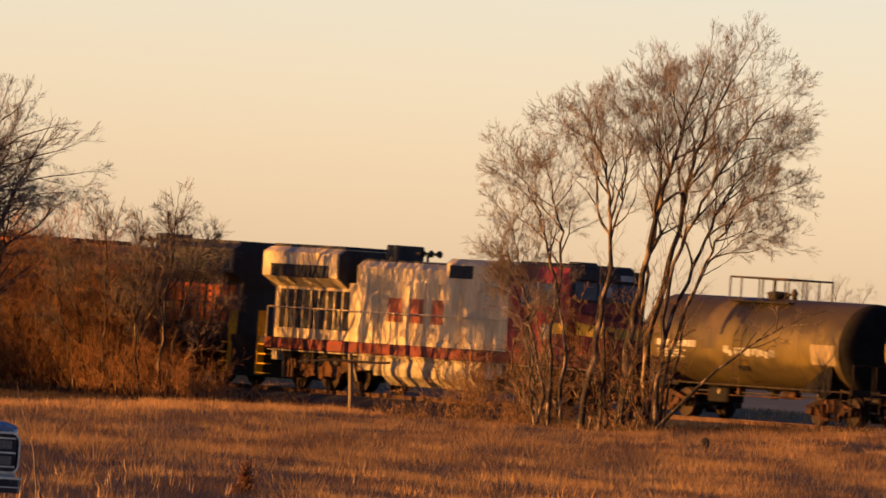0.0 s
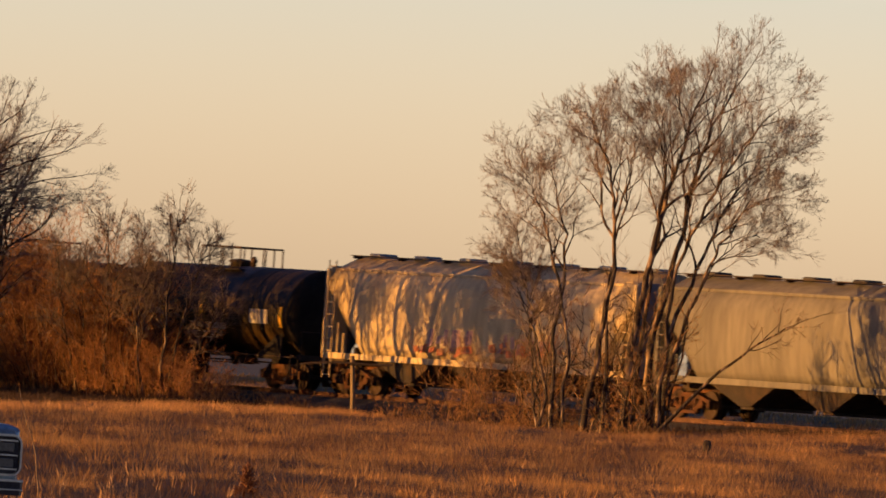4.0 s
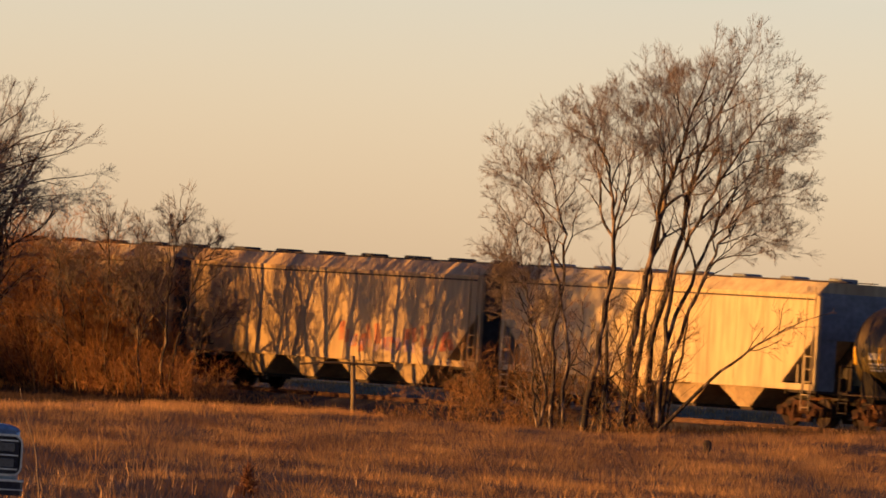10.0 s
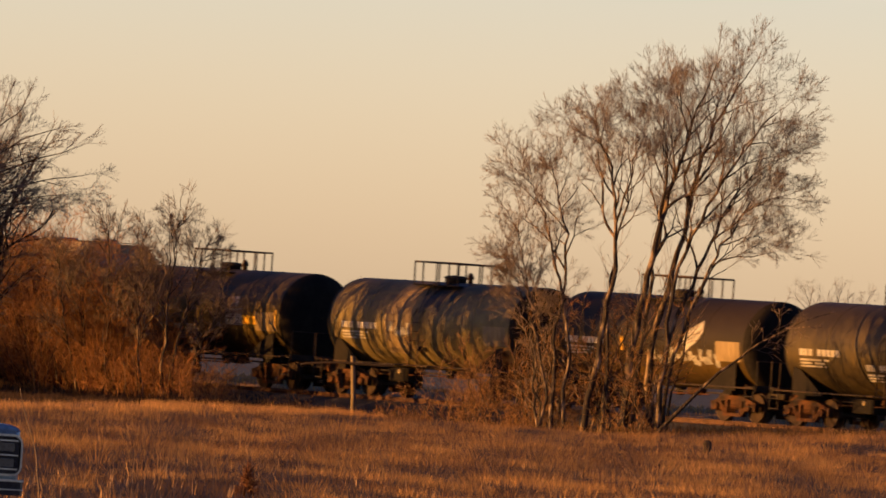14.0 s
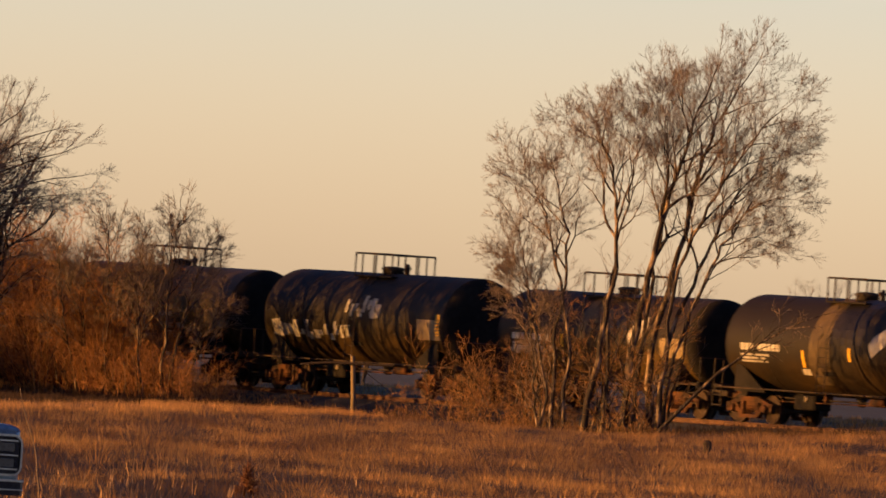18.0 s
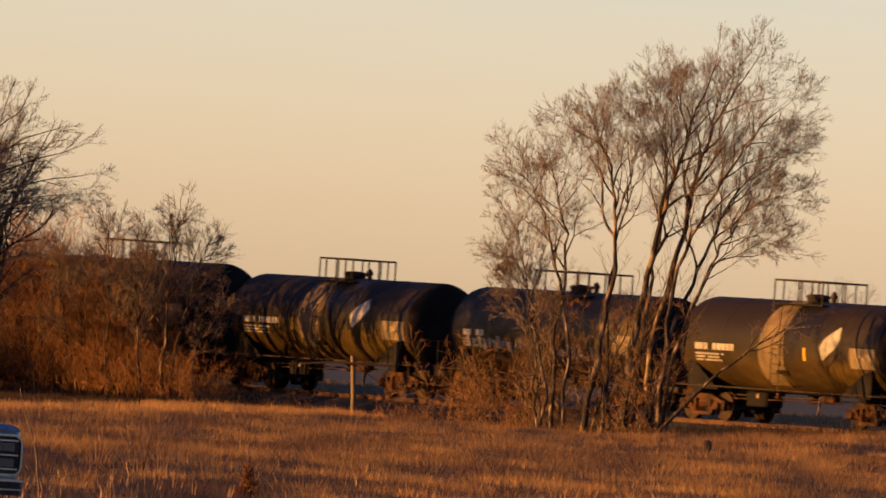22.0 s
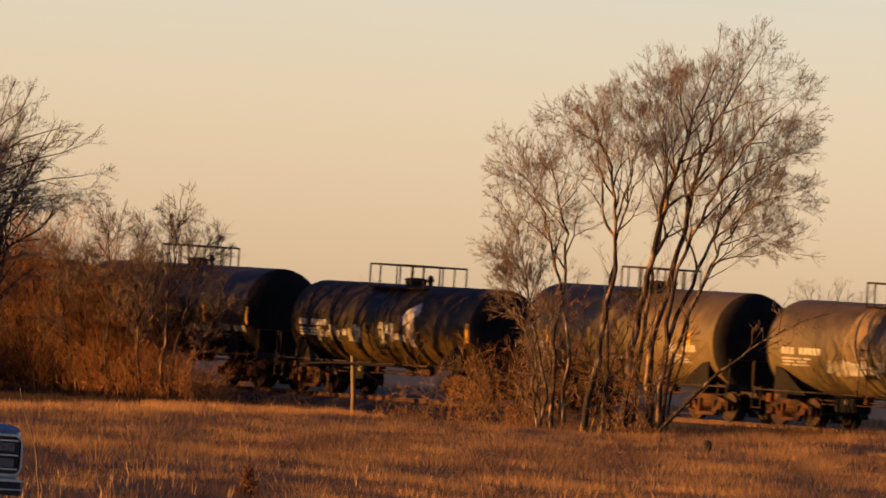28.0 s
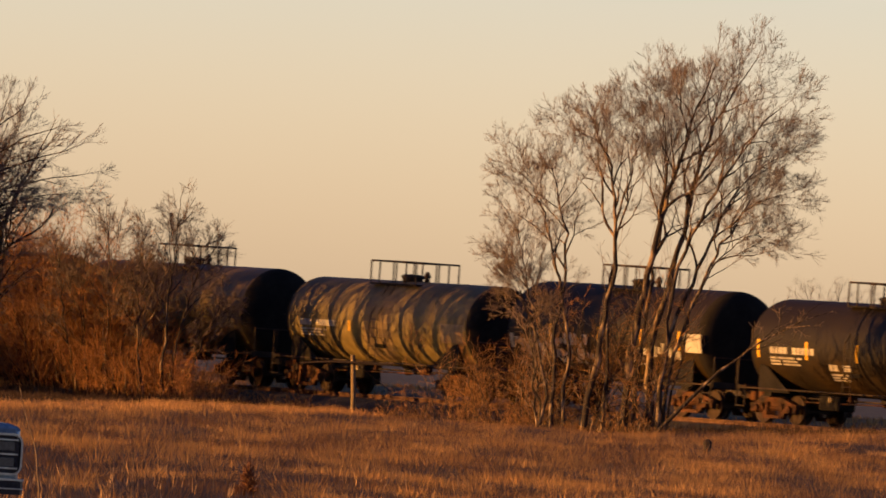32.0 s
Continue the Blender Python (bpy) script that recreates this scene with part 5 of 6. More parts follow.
    # roof: running board and hatches
    part("running_board", Shape().box(x0 - 0.05, x1 + 0.05, -0.62, -0.40, zt + 0.03, zt + 0.06).box(x0 - 0.05, x1 + 0.05, 0.40, 0.62, zt + 0.03, zt + 0.06), M_UNDER, car)
    n = 7
    for i in range(n):
        x = x0 + 1.0 + (x1 - x0 - 2.0) * i / (n - 1)
        part("roof_hatch", Shape().box(x - 0.36, x + 0.36, -0.36, 0.36, zt - 0.02, zt + 0.15, 0.06), endp, car)
        part("board_bracket", Shape().box(x - 0.85, x - 0.75, -0.65, 0.65, zt - 0.06, zt + 0.05), M_UNDER, car)
    # discharge bays
    b0, b1 = x0 + 2.55, x1 - 2.55
    wd = (b1 - b0) / bays
    for i in range(bays):
        a, b = b0 + wd * i + 0.05, b0 + wd * (i + 1) - 0.05
        m = (a + b) / 2
        r0 = [(a, -1.46, zb), (b, -1.46, zb), (b, 1.46, zb), (a, 1.46, zb)]
        r1 = [(m - 0.30, -1.28, 0.50), (m + 0.30, -1.28, 0.50), (m + 0.30, 1.28, 0.50), (m - 0.30, 1.28, 0.50)]
        part("hopper_bay", Shape().loft([r1, r0]), M_BAY if bays == 4 else M_UNDER, car)
        part("outlet_gate", Shape().box(m - 0.34, m + 0.34, -1.2, 1.2, 0.40, 0.50, 0.03), M_UNDER, car)
    part("centre_sill", Shape().box(0.5, length - 0.5, -0.3, 0.3, 0.86, 1.2, 0.02), M_UNDER, car)
    for bx in (1.95, length - 1.95):
        add_truck(car, bx, trucks)
    rng = random.Random(int(length * 10) + len(spray))
    for col, sx, w, z0, z1 in spray:
        s = Shape()
        x = sx
        while x < sx + w:
            w0 = rng.uniform(0.12, 0.4)
            a = rng.uniform(z0, z0 + (z1 - z0) * 0.4)
            b = rng.uniform(a + 0.2, z1)
            k = rng.uniform(-0.2, 0.2)
            o = hw + 0.006 - (0.0 if not curved else 0.012)
            s.add([(x, -o, a), (x + w0, -o, a + 0.05), (x + w0 + k, -o, b), (x + k, -o, b - 0.06)], [(0, 1, 2, 3)])
            x += w0 + rng.uniform(0.0, 0.25)
        part("graffiti", s, col, car, "faded spray-painted graffiti")["kind"] = "stuff"
    return car


def locomotive(hood, cabp, sill, letters, label, doors=None, name="locomotive"):
    """A six-axle road diesel, local x from the rear coupler (0) to the front one (22.3)."""
    doors = doors or hood
    e = thing(name, label, "locomotive", "locomotives of the train")
    part("deck", Shape().box(0.75, 21.5, -1.5, 1.5, 1.42, 1.66, 0.02), M_UNDER, e)
    for y in (-1.52, 1.52):
        part("side_sill", Shape().box(1.3, 20.9, y - 0.03, y + 0.03, 1.30, 1.64), sill, e)
    for x, way in ((0.75, -1), (21.5, 1)):
        part("pilot", Shape().box(x - 0.06, x + 0.06, -1.45, 1.45, 0.28, 1.5, 0.02), M_UNDER, e)
        coupler(e, x + way * 0.72, way)
        for y in (-1.42, 1.42):
            st = Shape()
            for z in (0.4, 0.72, 1.04, 1.36):
                st.box(min(x - way * 0.05, x - way * 0.6), max(x - way * 0.05, x - way * 0.6), y - 0.12, y + 0.12, z, z + 0.04)
            st.box(x - 0.03 - way * 0.08, x + 0.03 - way * 0.08, y - 0.14, y + 0.14, 0.35, 2.5)
            part("end_steps", st, M_YELLOW if way < 0 else M_SILL, e, "yellow-edged steps" if way < 0 else "dirty red steps")
    # radiator section with overhanging wings
    part("radiator_body", Shape().box(0.95, 5.9, -1.05, 1.05, 1.66, 3.6, 0.03), hood, e)
    part("radiator_housing", Shape().loft([[(x, -1.0, 3.35), (x, -1.55, 3.72), (x, -1.55, 4.52), (x, -1.25, 4.70), (x, 1.25, 4.70), (x, 1.55, 4.52), (x, 1.55, 3.72), (x, 1.0, 3.35)] for x in (0.85, 5.4)]), hood, e)
    # black cover that paints in the shade on the housing's end
    part("radiator_end_shade", Shape().loft([[(x, -1.0, 3.36), (x, -1.5, 3.74), (x, -1.5, 4.50), (x, -1.22, 4.67), (x, 1.22, 4.67), (x, 1.5, 4.50), (x, 1.5, 3.74), (x, 1.0, 3.36)] for x in (5.404, 5.46)]), M_BLACK, e)
    part("radiator_roof", Shape().box(1.0, 5.35, -1.22, 1.22, 4.69, 4.80, 0.02), M_BLACK, e)
    part("intake_grille", Shape().box(1.4, 4.9, -1.57, -1.5, 3.70, 4.12), M_GRILLE, e)
    part("intake_grille", Shape().box(1.4, 4.9, 1.5, 1.57, 3.70, 4.12), M_GRILLE, e)
    for i in range(9):
        x = 1.35 + i * 0.48
        part("louvre_door", Shape().box(x, x + 0.33, -1.085, -1.04, 2.0, 3.3, 0.01), M_GRILLE, e)
        part("louvre_door", Shape().box(x, x + 0.33, 1.04, 1.085, 2.0, 3.3, 0.01), doors if doors is not hood else M_GRILLE, e)
    # engine hood
    part("engine_hood", Shape().loft([[(x, -1.05, 1.66), (x, -1.05, 4.18), (x, -0.85, 4.38), (x, 0.85, 4.38), (x, 1.05, 4.18), (x, 1.05, 1.66)] for x in (5.9, 11.6)]), hood, e)
    part("hood_roof", Shape().box(5.95, 11.6, -0.84, 0.84, 4.375, 4.44), M_BLACK, e)
    for i in range(8):
        x = 6.05 + i * 0.69
        part("hood_door", Shape().box(x, x + 0.63, -1.075, -1.04, 1.85, 3.75, 0.015), doors, e)
        part("hood_door", Shape().box(x, x + 0.63, 1.04, 1.075, 1.85, 3.75, 0.015), doors, e)
    part("exhaust_box", Shape().box(6.75, 7.45, -0.55, 0.55, 4.40, 4.95, 0.05), M_BLACK, e)
    h = Shape()
    for x in (8.2, 8.4, 8.6):
        h.lathe([(x, 0.04), (x + 0.25, 0.05), (x + 0.4, 0.13)], "x", (0, -0.1 + (x - 8.4), 4.72), 8)
    h.tube((8.45, 0, 4.4), (8.45, 0, 4.72), 0.05, 6)
    part("horn", h, M_UNDER, e)
    # inverter and blower section
    part("inverter_cabinet", Shape().loft([[(x, -1.35, 1.66), (x, -1.35, 4.42), (x, -1.1, 4.60), (x, 1.1, 4.60), (x, 1.35, 4.42), (x, 1.35, 1.66)] for x in (11.6, 15.6)]), hood, e)
    part("blower_intake", Shape().box(11.85, 13.2, -1.38, -1.32, 3.95, 4.38), M_GRILLE, e)
    part("blower_intake", Shape().box(14.9, 15.5, -1.38, -1.32, 3.75, 4.4), M_GRILLE, e)
    for i in range(4):
        x = 11.75 + i * 0.95
        part("hood_door", Shape().box(x, x + 0.86, -1.375, -1.34, 1.85, 3.6, 0.015), doors, e)
        part("hood_door", Shape().box(x, x + 0.86, 1.34, 1.375, 1.85, 3.6, 0.015), doors, e)
    # cab and nose
    part("cab", Shape().loft([[(x, -1.5, 1.66), (x, -1.5, 4.0), (x, -1.28, 4.5), (x, 1.28, 4.5), (x, 1.5, 4.0), (x, 1.5, 1.66)] for x in (15.6, 18.7)] + [[(19.05, -1.45, 1.66), (19.0, -1.45, 3.85), (18.8, -1.2, 4.40), (18.8, 1.2, 4.40), (19.0, 1.45, 3.85), (19.05, 1.45, 1.66)]]), cabp, e)
    part("cab_roof", Shape().box(15.7, 18.8, -1.2, 1.2, 4.49, 4.60, 0.05), M_BLACK, e)
    part("side_window", Shape().box(16.5, 17.25, -1.525, -1.49, 3.25, 3.95), M_GLASS, e)
    part("side_window", Shape().box(17.4, 18.2, -1.525, -1.49, 3.25, 3.95), M_GLASS, e)
    for y0, y1 in ((-1.3, -0.45), (-0.38, 0.38), (0.45, 1.3)):
        part("windshield", Shape().box(18.99, 19.07, y0, y1, 3.5, 4.05), M_GLASS, e)
    part("nose", Shape().loft([[(19.0, -1.15, 1.66), (19.0, -1.15, 3.1), (19.0, 1.15, 3.1), (19.0, 1.15, 1.66)], [(20.4, -0.95, 1.66), (20.2, -0.95, 2.85), (20.2, 0.95, 2.85), (20.4, 0.95, 1.66)]]), cabp, e)
    part("windshield_band", Shape().box(18.99, 19.03, -1.42, 1.42, 3.42, 4.12), M_BLACK, e)
    part("nose_stripe", Shape().loft([[(19.07, -1.165, 2.35), (19.07, -1.165, 2.75), (19.07, 1.165, 2.75), (19.07, 1.165, 2.35)], [(20.34, -0.97, 2.3), (20.27, -0.97, 2.65), (20.27, 0.97, 2.65), (20.34, 0.97, 2.3)]]), M_YELLOW, e, "yellow nose stripe")
    part("cab_stripe", Shape().box(18.2, 19.0, -1.52, -1.48, 2.35, 2.7), M_YELLOW, e, "yellow band")
    part("cab_visor", Shape().box(18.72, 19.08, -1.34, 1.34, 4.10, 4.50, 0.06), M_BLACK, e, "black visor above the windshield")
    part("number_board", Shape().box(19.07, 19.10, 0.45, 0.95, 4.18, 4.36), M_WHITE, e)
    part("headlight_housing", Shape().box(19.02, 19.10, -0.22, 0.14, 3.62, 3.96, 0.02), M_WHITE, e, "pale lit headlight glass")
    part("cab_number_plate", Shape().box(17.6, 18.2, -1.53, -1.49, 2.15, 2.62), M_WHITE, e, "pale plate below the cab window")
    for wx in (16.42, 17.30, 18.25):
        part("window_frame", Shape().box(wx - 0.05, wx + 0.05, -1.545, -1.49, 3.15, 4.0), M_SILVER if hood is M_SILVER else cabp, e)
    for k in range(7):
        part("roof_rib", Shape().box(15.8 + k * 0.45, 15.86 + k * 0.45, -1.22, 1.22, 4.60, 4.64), M_BLACK, e)
    part("antenna_plate", Shape().box(17.2, 17.9, -0.35, 0.35, 4.60, 4.72, 0.04), M_BLACK, e)
    part("cab_door", Shape().box(15.8, 16.4, -1.525, -1.49, 1.75, 3.75, 0.02), cabp, e)
    # handrails
    for y in (-1.46, 1.46):
        rail = Shape().tube((1.2, y, 2.68), (15.7, y, 2.68), 0.02, 5)
        part("handrail", rail, hood, e)
        for i in range(11):
            x = 1.2 + i * 1.45
            part("stanchion", Shape().tube((x, y, 1.64), (x, y, 2.68), 0.018, 5), hood, e)
    for i in range(letters):
        x = 7.9 + i * 1.3
        s = Shape()
        s.box(x, x + 0.82, -1.09, -1.06, 2.4, 3.2, 0.02)
        part("side_emblem", s, M_EMBLEM, e, "red block marking")
    part("underframe", Shape().box(0.9, 21.3, -0.75, 0.75, 0.95, 1.43, 0.02), M_UNDER, e)
    # pipes, filters and boxes along the sill
    body = M_FRAME if hood is M_SILVER else M_UNDER
    for bx, ln, z0, z1 in ((1.6, 0.5, 0.9, 1.3), (6.9, 0.8, 0.75, 1.3), (7.8, 0.35, 0.6, 1.25), (14.3, 0.6, 0.7, 1.3), (15.0, 0.4, 0.85, 1.28), (20.2, 0.5, 0.8, 1.3)):
        part("equipment_box", Shape().box(bx, bx + ln, -1.45, -0.95, z0, z1, 0.04), body, e)
    part("sand_pipe", Shape().tube((2.2, -1.38, 1.3), (2.0, -1.2, 0.35), 0.03, 6), body, e)
    part("sand_pipe", Shape().tube((6.3, -1.38, 1.3), (6.5, -1.2, 0.35), 0.03, 6), body, e)
    part("sand_pipe", Shape().tube((15.8, -1.38, 1.3), (15.6, -1.2, 0.35), 0.03, 6), body, e)
    part("brake_pipe", Shape().tube((1.4, -1.5, 1.24), (20.6, -1.5, 1.24), 0.025, 6), body, e)
    # fuel tank and running gear
    part("fuel_tank", Shape().loft([[(x, -1.4, 0.62), (x, -1.45, 0.85), (x, -1.4, 1.22), (x, 1.4, 1.22), (x, 1.45, 0.85), (x, 1.4, 0.62), (x, 1.05, 0.32), (x, -1.05, 0.32)] for x in (8.3, 14.0)]), M_FRAME if hood is M_SILVER else M_BLACK, e)
    for y in (-1.28, 1.28):
        part("air_reservoir", Shape().lathe([(8.4, 0.1), (8.5, 0.17), (11.6, 0.17), (11.7, 0.1)], "x", (0, y, 1.42 - 0.2), 12), M_FRAME if hood is M_SILVER else hood, e, smooth=True)
    for tx in (4.35, 17.95):
        t = part("bogie", Shape().box(tx - 1.95, tx + 1.95, -0.6, 0.6, 0.55, 1.0, 0.05), M_UNDER, e, "three-axle bogie")
        for y in (-1.12, 1.12):
            s = Shape().prism([(tx - 2.45, 0.72), (tx - 2.3, 1.0), (tx - 0.9, 0.95), (tx, 1.08), (tx + 0.9, 0.95), (tx + 2.3, 1.0), (tx + 2.45, 0.72), (tx + 1.5, 0.66), (tx + 0.9, 0.45), (tx - 0.9, 0.45), (tx - 1.5, 0.66)], y - 0.09, y + 0.09)
            part("side_frame", s, M_TRUCK, t)
            for wx in (-0.92, 0.92):
                part("spring_seat", Shape().box(tx + wx - 0.28, tx + wx + 0.28, y - 0.15, y + 0.15, 0.40, 0.62, 0.05), M_TRUCK, t)
                part("brake_cylinder", Shape().lathe([(tx + wx - 0.2, 0.06), (tx + wx - 0.17, 0.11), (tx + wx + 0.2, 0.11), (tx + wx + 0.24, 0.05)], "x", (0, y * 1.12, 0.92), 10), M_UNDER, t, smooth=True)
            part("damper", Shape().tube((tx - 0.35, y * 1.12, 0.55), (tx + 0.2, y * 1.12, 1.1), 0.05, 8), M_UNDER, t)
            for wx in (-1.85, 0, 1.85):
                part("journal_box", Shape().box(tx + wx - 0.2, tx + wx + 0.2, y - 0.17, y + 0.17, 0.35, 0.78, 0.04), M_TRUCK, t)
        for wx in (-1.85, 0, 1.85):
            ws = wheelset_mesh(0.535)
            for y in (-0.76, 0.76):
                k = 1 if y < 0 else -1
                w2 = Shape()
                w2.v, w2.f = [(x + tx + wx, yy * k + y, z + 0.535) for x, yy, z in ws.v], ws.f
                part("wheel", w2, M_WHEEL, t)
    return e


# the train, car by car: place of the rear of each along the train, in metres
def YEL(*xs):
    return [("yellow", x, -16, 6, 0.12) for x in xs]


ROWS = [("rows", 2.1, -20, -1, 2.2)]
ENDP = [("panel", 10.5, -22, 3, 1.3)]
SPILL = [("spill", 7.0, -12, 86, 1.5)]
TANKS = [
    (10.75, M_TK_GOLD, 3.90, ROWS + ENDP + [("spray", 5.8, -18, -4, 2.6), ("band", 4.9, -10, 75, 1.0), ("spill", 5.3, 8, 86, 1.2)], 3.2, "dusty golden-olive tank car with pale stencils"),
    (24.05, M_TK_DARK, 4.05, YEL(1.3, 4.2, 6.6) + ROWS + SPILL + [("white", 9.7, -14, 4, 1.1), ("rows", 6.0, -30, -16, 2.2), ("yellow", 11.5, -18, 8, 0.2)], 2.4, "dark brown tank car with yellow strips and white placard"),
    (133.55, M_TK_GOLD, 3.93, YEL(1.3, 2.6, 4.4, 6.9, 11.7) + ROWS + ENDP + [("white", 8.7, -16, 6, 1.0), ("white", 8.9, 7, 22, 0.5), ("yellow", 9.75, -14, -3, 0.8), ("rows", 5.4, -34, -18, 1.6)], 2.2, "black-olive tank car with white panel and yellow strips"),
    (147.25, M_TK_GREY, 3.90, ROWS + ENDP + [("band", 5.3, -42, 84, 1.5), ("spray", 4.9, -18, 2, 1.3), ("spill", 6.6, 10, 86, 1.4)], 2.6, "dull grey-beige tank car with faint graffiti"),
    (160.45, M_TK_BROWN, 3.88, ROWS + ENDP + SPILL + [("yellow", 5.2, -16, 2, 0.12), ("diamond", 9.2, -12, 28, 0.95), ("spray", 6.6, -32, -8, 4.0)], 2.7, "dark-topped brown tank car with white diamond emblem"),
    (173.5, M_TK_OLIVE, 3.96, ROWS + ENDP + [("white", 7.7, -10, -4, 0.8), ("rows", 5.6, -32, -16, 1.4), ("rows", 8.0, -34, -18, 1.2)], 2.1, "dusty olive tank car with pale stencils"),
    (186.6, M_TK_DARK, 4.08, [("spray", 1.8, -34, -4, 4.4), ("spray", 6.2, 0, 30, 1.8), ("yellow", 11.6, -16, 10, 0.2)] + ENDP, 2.2, "dark brown tank car with silver graffiti"),
    (200.45, M_TK_BROWN, 3.85, ROWS + ENDP + SPILL + [("diamond", 9.2, -10, 30, 0.95), ("yellow", 4.9, -16, 0, 0.12), ("spray", 1.9, -30, -14, 2.4), ("band", 6.2, -5, 84, 0.9)], 2.95, "dark brown tank car with white diamond emblem"),
    (213.5, M_TK_DARK, 4.10, ROWS + ENDP + SPILL + [("band", 6.2, -50, 80, 1.05), ("diamond", 9.5, -10, 28, 0.95), ("yellow", 5.4, -26, -6, 0.12), ("yellow", 7.9, -16, 0, 0.12), ("white", 5.3, -36, -28, 0.4)], 2.1, "tall brown tank car with white diamond emblem"),
    (226.95, M_TK_BROWN, 3.85, ROWS + ENDP + SPILL + [("diamond", 9.1, -8, 32, 0.95), ("band", 6.0, -40, 84, 1.3), ("yellow", 5.0, -16, 0, 0.12)], 2.0, "low dark-topped tank car with bold white diamond"),
    (240.3, M_TK_OLIVE, 3.83, ENDP + [("spray", 2.2, -30, -6, 3.2), ("spray", 6.8, -34, -12, 3.0), ("rows", 2.0, -12, 0, 1.2), ("band", 5.2, -5, 84, 0.9), ("spill", 6.0, 30, 86, 1.2)], 3.1, "dusty olive tank car with low white graffiti"),
    (253.5, M_TK_BROWN, 3.95, ROWS + ENDP + SPILL + [("band", 6.1, -55, 85, 1.3), ("diamond", 9.4, -14, 28, 0.95), ("yellow", 8.0, -16, 0, 0.12)], 2.6, "brown tank car with pale centre band and diamond"),
    (266.75, M_TK_RUST, 3.93, [("rows", 2.0, -20, -4, 1.6), ("rows", 9.2, -24, -12, 1.8), ("yellow", 6.9, -18, -2, 0.12), ("yellow", 9.6, -18, -2, 0.12), ("spray", 6.4, -28, -20, 0.7)] + ENDP, 2.6, "rust-brown tank car with pale stencils"),
    (280.1, M_TK_BLACK, 4.03, YEL(1.2, 4.4, 6.9, 9.4, 12.1) + [("rows", 2.2, -20, -8, 1.9), ("rows", 5.6, -40, -20, 1.3), ("rows", 8.6, -40, -20, 1.4), ("rows", 10.6, -34, -18, 1.5)], 2.2, "black tank car with yellow strips and white labels"),
    (293.55, M_TK_BROWN, 3.75, [("rows", 1.8, -10, 2, 1.8), ("spray", 2.8, -28, -2, 2.6), ("spray", 6.6, -30, 26, 2.0), ("diamond", 8.4, 0, 34, 0.9), ("yellow", 11.7, -18, 8, 0.2), ("spill", 5.8, -20, 86, 1.2)], 3.2, "dark tank car with white graffiti and small diamond"),
    (307.6, M_TK_BEIGE, 4.10, YEL(2.6, 5.0, 8.0, 10.6) + [("rows", 2.0, -24, -14, 1.2), ("rows", 9.6, -22, -8, 1.6), ("spray", 5.8, -36, -26, 1.0)], 2.0, "tall beige tank car with yellow strips"),
    (321.2, M_TK_BEIGE, 4.00, ROWS + ENDP + [("white", 5.6, -32, -16, 0.9), ("spray", 4.4, -34, -12, 3.2), ("band", 6.0, -30, 84, 1.35), ("spill", 7.2, 28, 86, 1.2)], 2.2, "glossy beige tank car with faint graffiti"),
    (334.65, M_TK_GREY, 3.83, ROWS + ENDP + [("yellow", 5.0, -14, 0, 0.12), ("band", 6.6, -60, 80, 1.6)], 2.7, "pale beige tank car with small stencils"),
    (348.05, M_TK_DARK, 4.10, YEL(3.6, 6.4, 8.8, 10.9) + [("spray", 1.4, -26, -2, 4.4), ("spray", 1.6, -42, -20, 4.6), ("rows", 8.2, -32, -16, 1.0), ("spray", 9.4, -30, -8, 1.6), ("white", 11.3, -18, 4, 0.9)], 2.4, "black tank car with yellow strips and white graffiti"),
    (361.65, M_TK_DARK, 3.96, YEL(1.6, 4.2, 6.9, 9.4) + [("rows", 2.3, -22, -2, 2.4), ("rows", 5.4, -34, -20, 1.4)], 2.4, "black-brown tank car with yellow strips and lettering"),
]
HOPPERS = [
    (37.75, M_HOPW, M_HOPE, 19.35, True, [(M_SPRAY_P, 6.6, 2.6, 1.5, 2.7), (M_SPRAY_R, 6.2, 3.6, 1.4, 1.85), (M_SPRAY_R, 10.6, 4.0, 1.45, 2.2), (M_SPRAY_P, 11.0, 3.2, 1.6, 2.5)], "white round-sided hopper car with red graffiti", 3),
    (57.1, M_HOPG, M_HOP_SHADE, 19.6, True, [], "dark grey round-sided hopper car", 3),
    (76.9, M_HOPW, M_HOP_SHADE, 18.95, False, [], "cream flat-sided hopper car with four bays", 4),
    (95.8, M_HOPT, M_HOP_SHADE, 18.9, False, [(M_SPRAY_R, 10.0, 6.6, 1.4, 2.5), (M_SPRAY_P, 10.6, 5.0, 1.4, 2.0)], "tan hopper car with red-orange graffiti", 4),
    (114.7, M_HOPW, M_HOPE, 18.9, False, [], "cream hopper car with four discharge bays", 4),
]
TRAIN = []


def build_train():
    trucks = truck_meshes()
    TRAIN.append((locomotive(M_BLACK, M_ORANGE, M_BLACK, 0, "black and orange diesel locomotive, rear to the train", M_ORANGE), -11.35, True))
    TRAIN.append((locomotive(M_SILVER, M_RED, M_SILL, 4, "silver diesel locomotive with red cab and yellow stripe"), -11.25, False))
    for q, paint, top, marks, plat, label in TANKS:
        TRAIN.append((tank_car((paint, top, marks, plat, label), trucks), q, False))
    for q, paint, endp, length, curved, spray, label, bays in HOPPERS:
        TRAIN.append((hopper_car(paint, endp, length, curved, spray, trucks, label, bays), q, False))


def gone(t):
    """Metres that the train has run by t seconds: it slows a little."""
    return 0.3 + 11.30 * t - 0.01623 * t * t


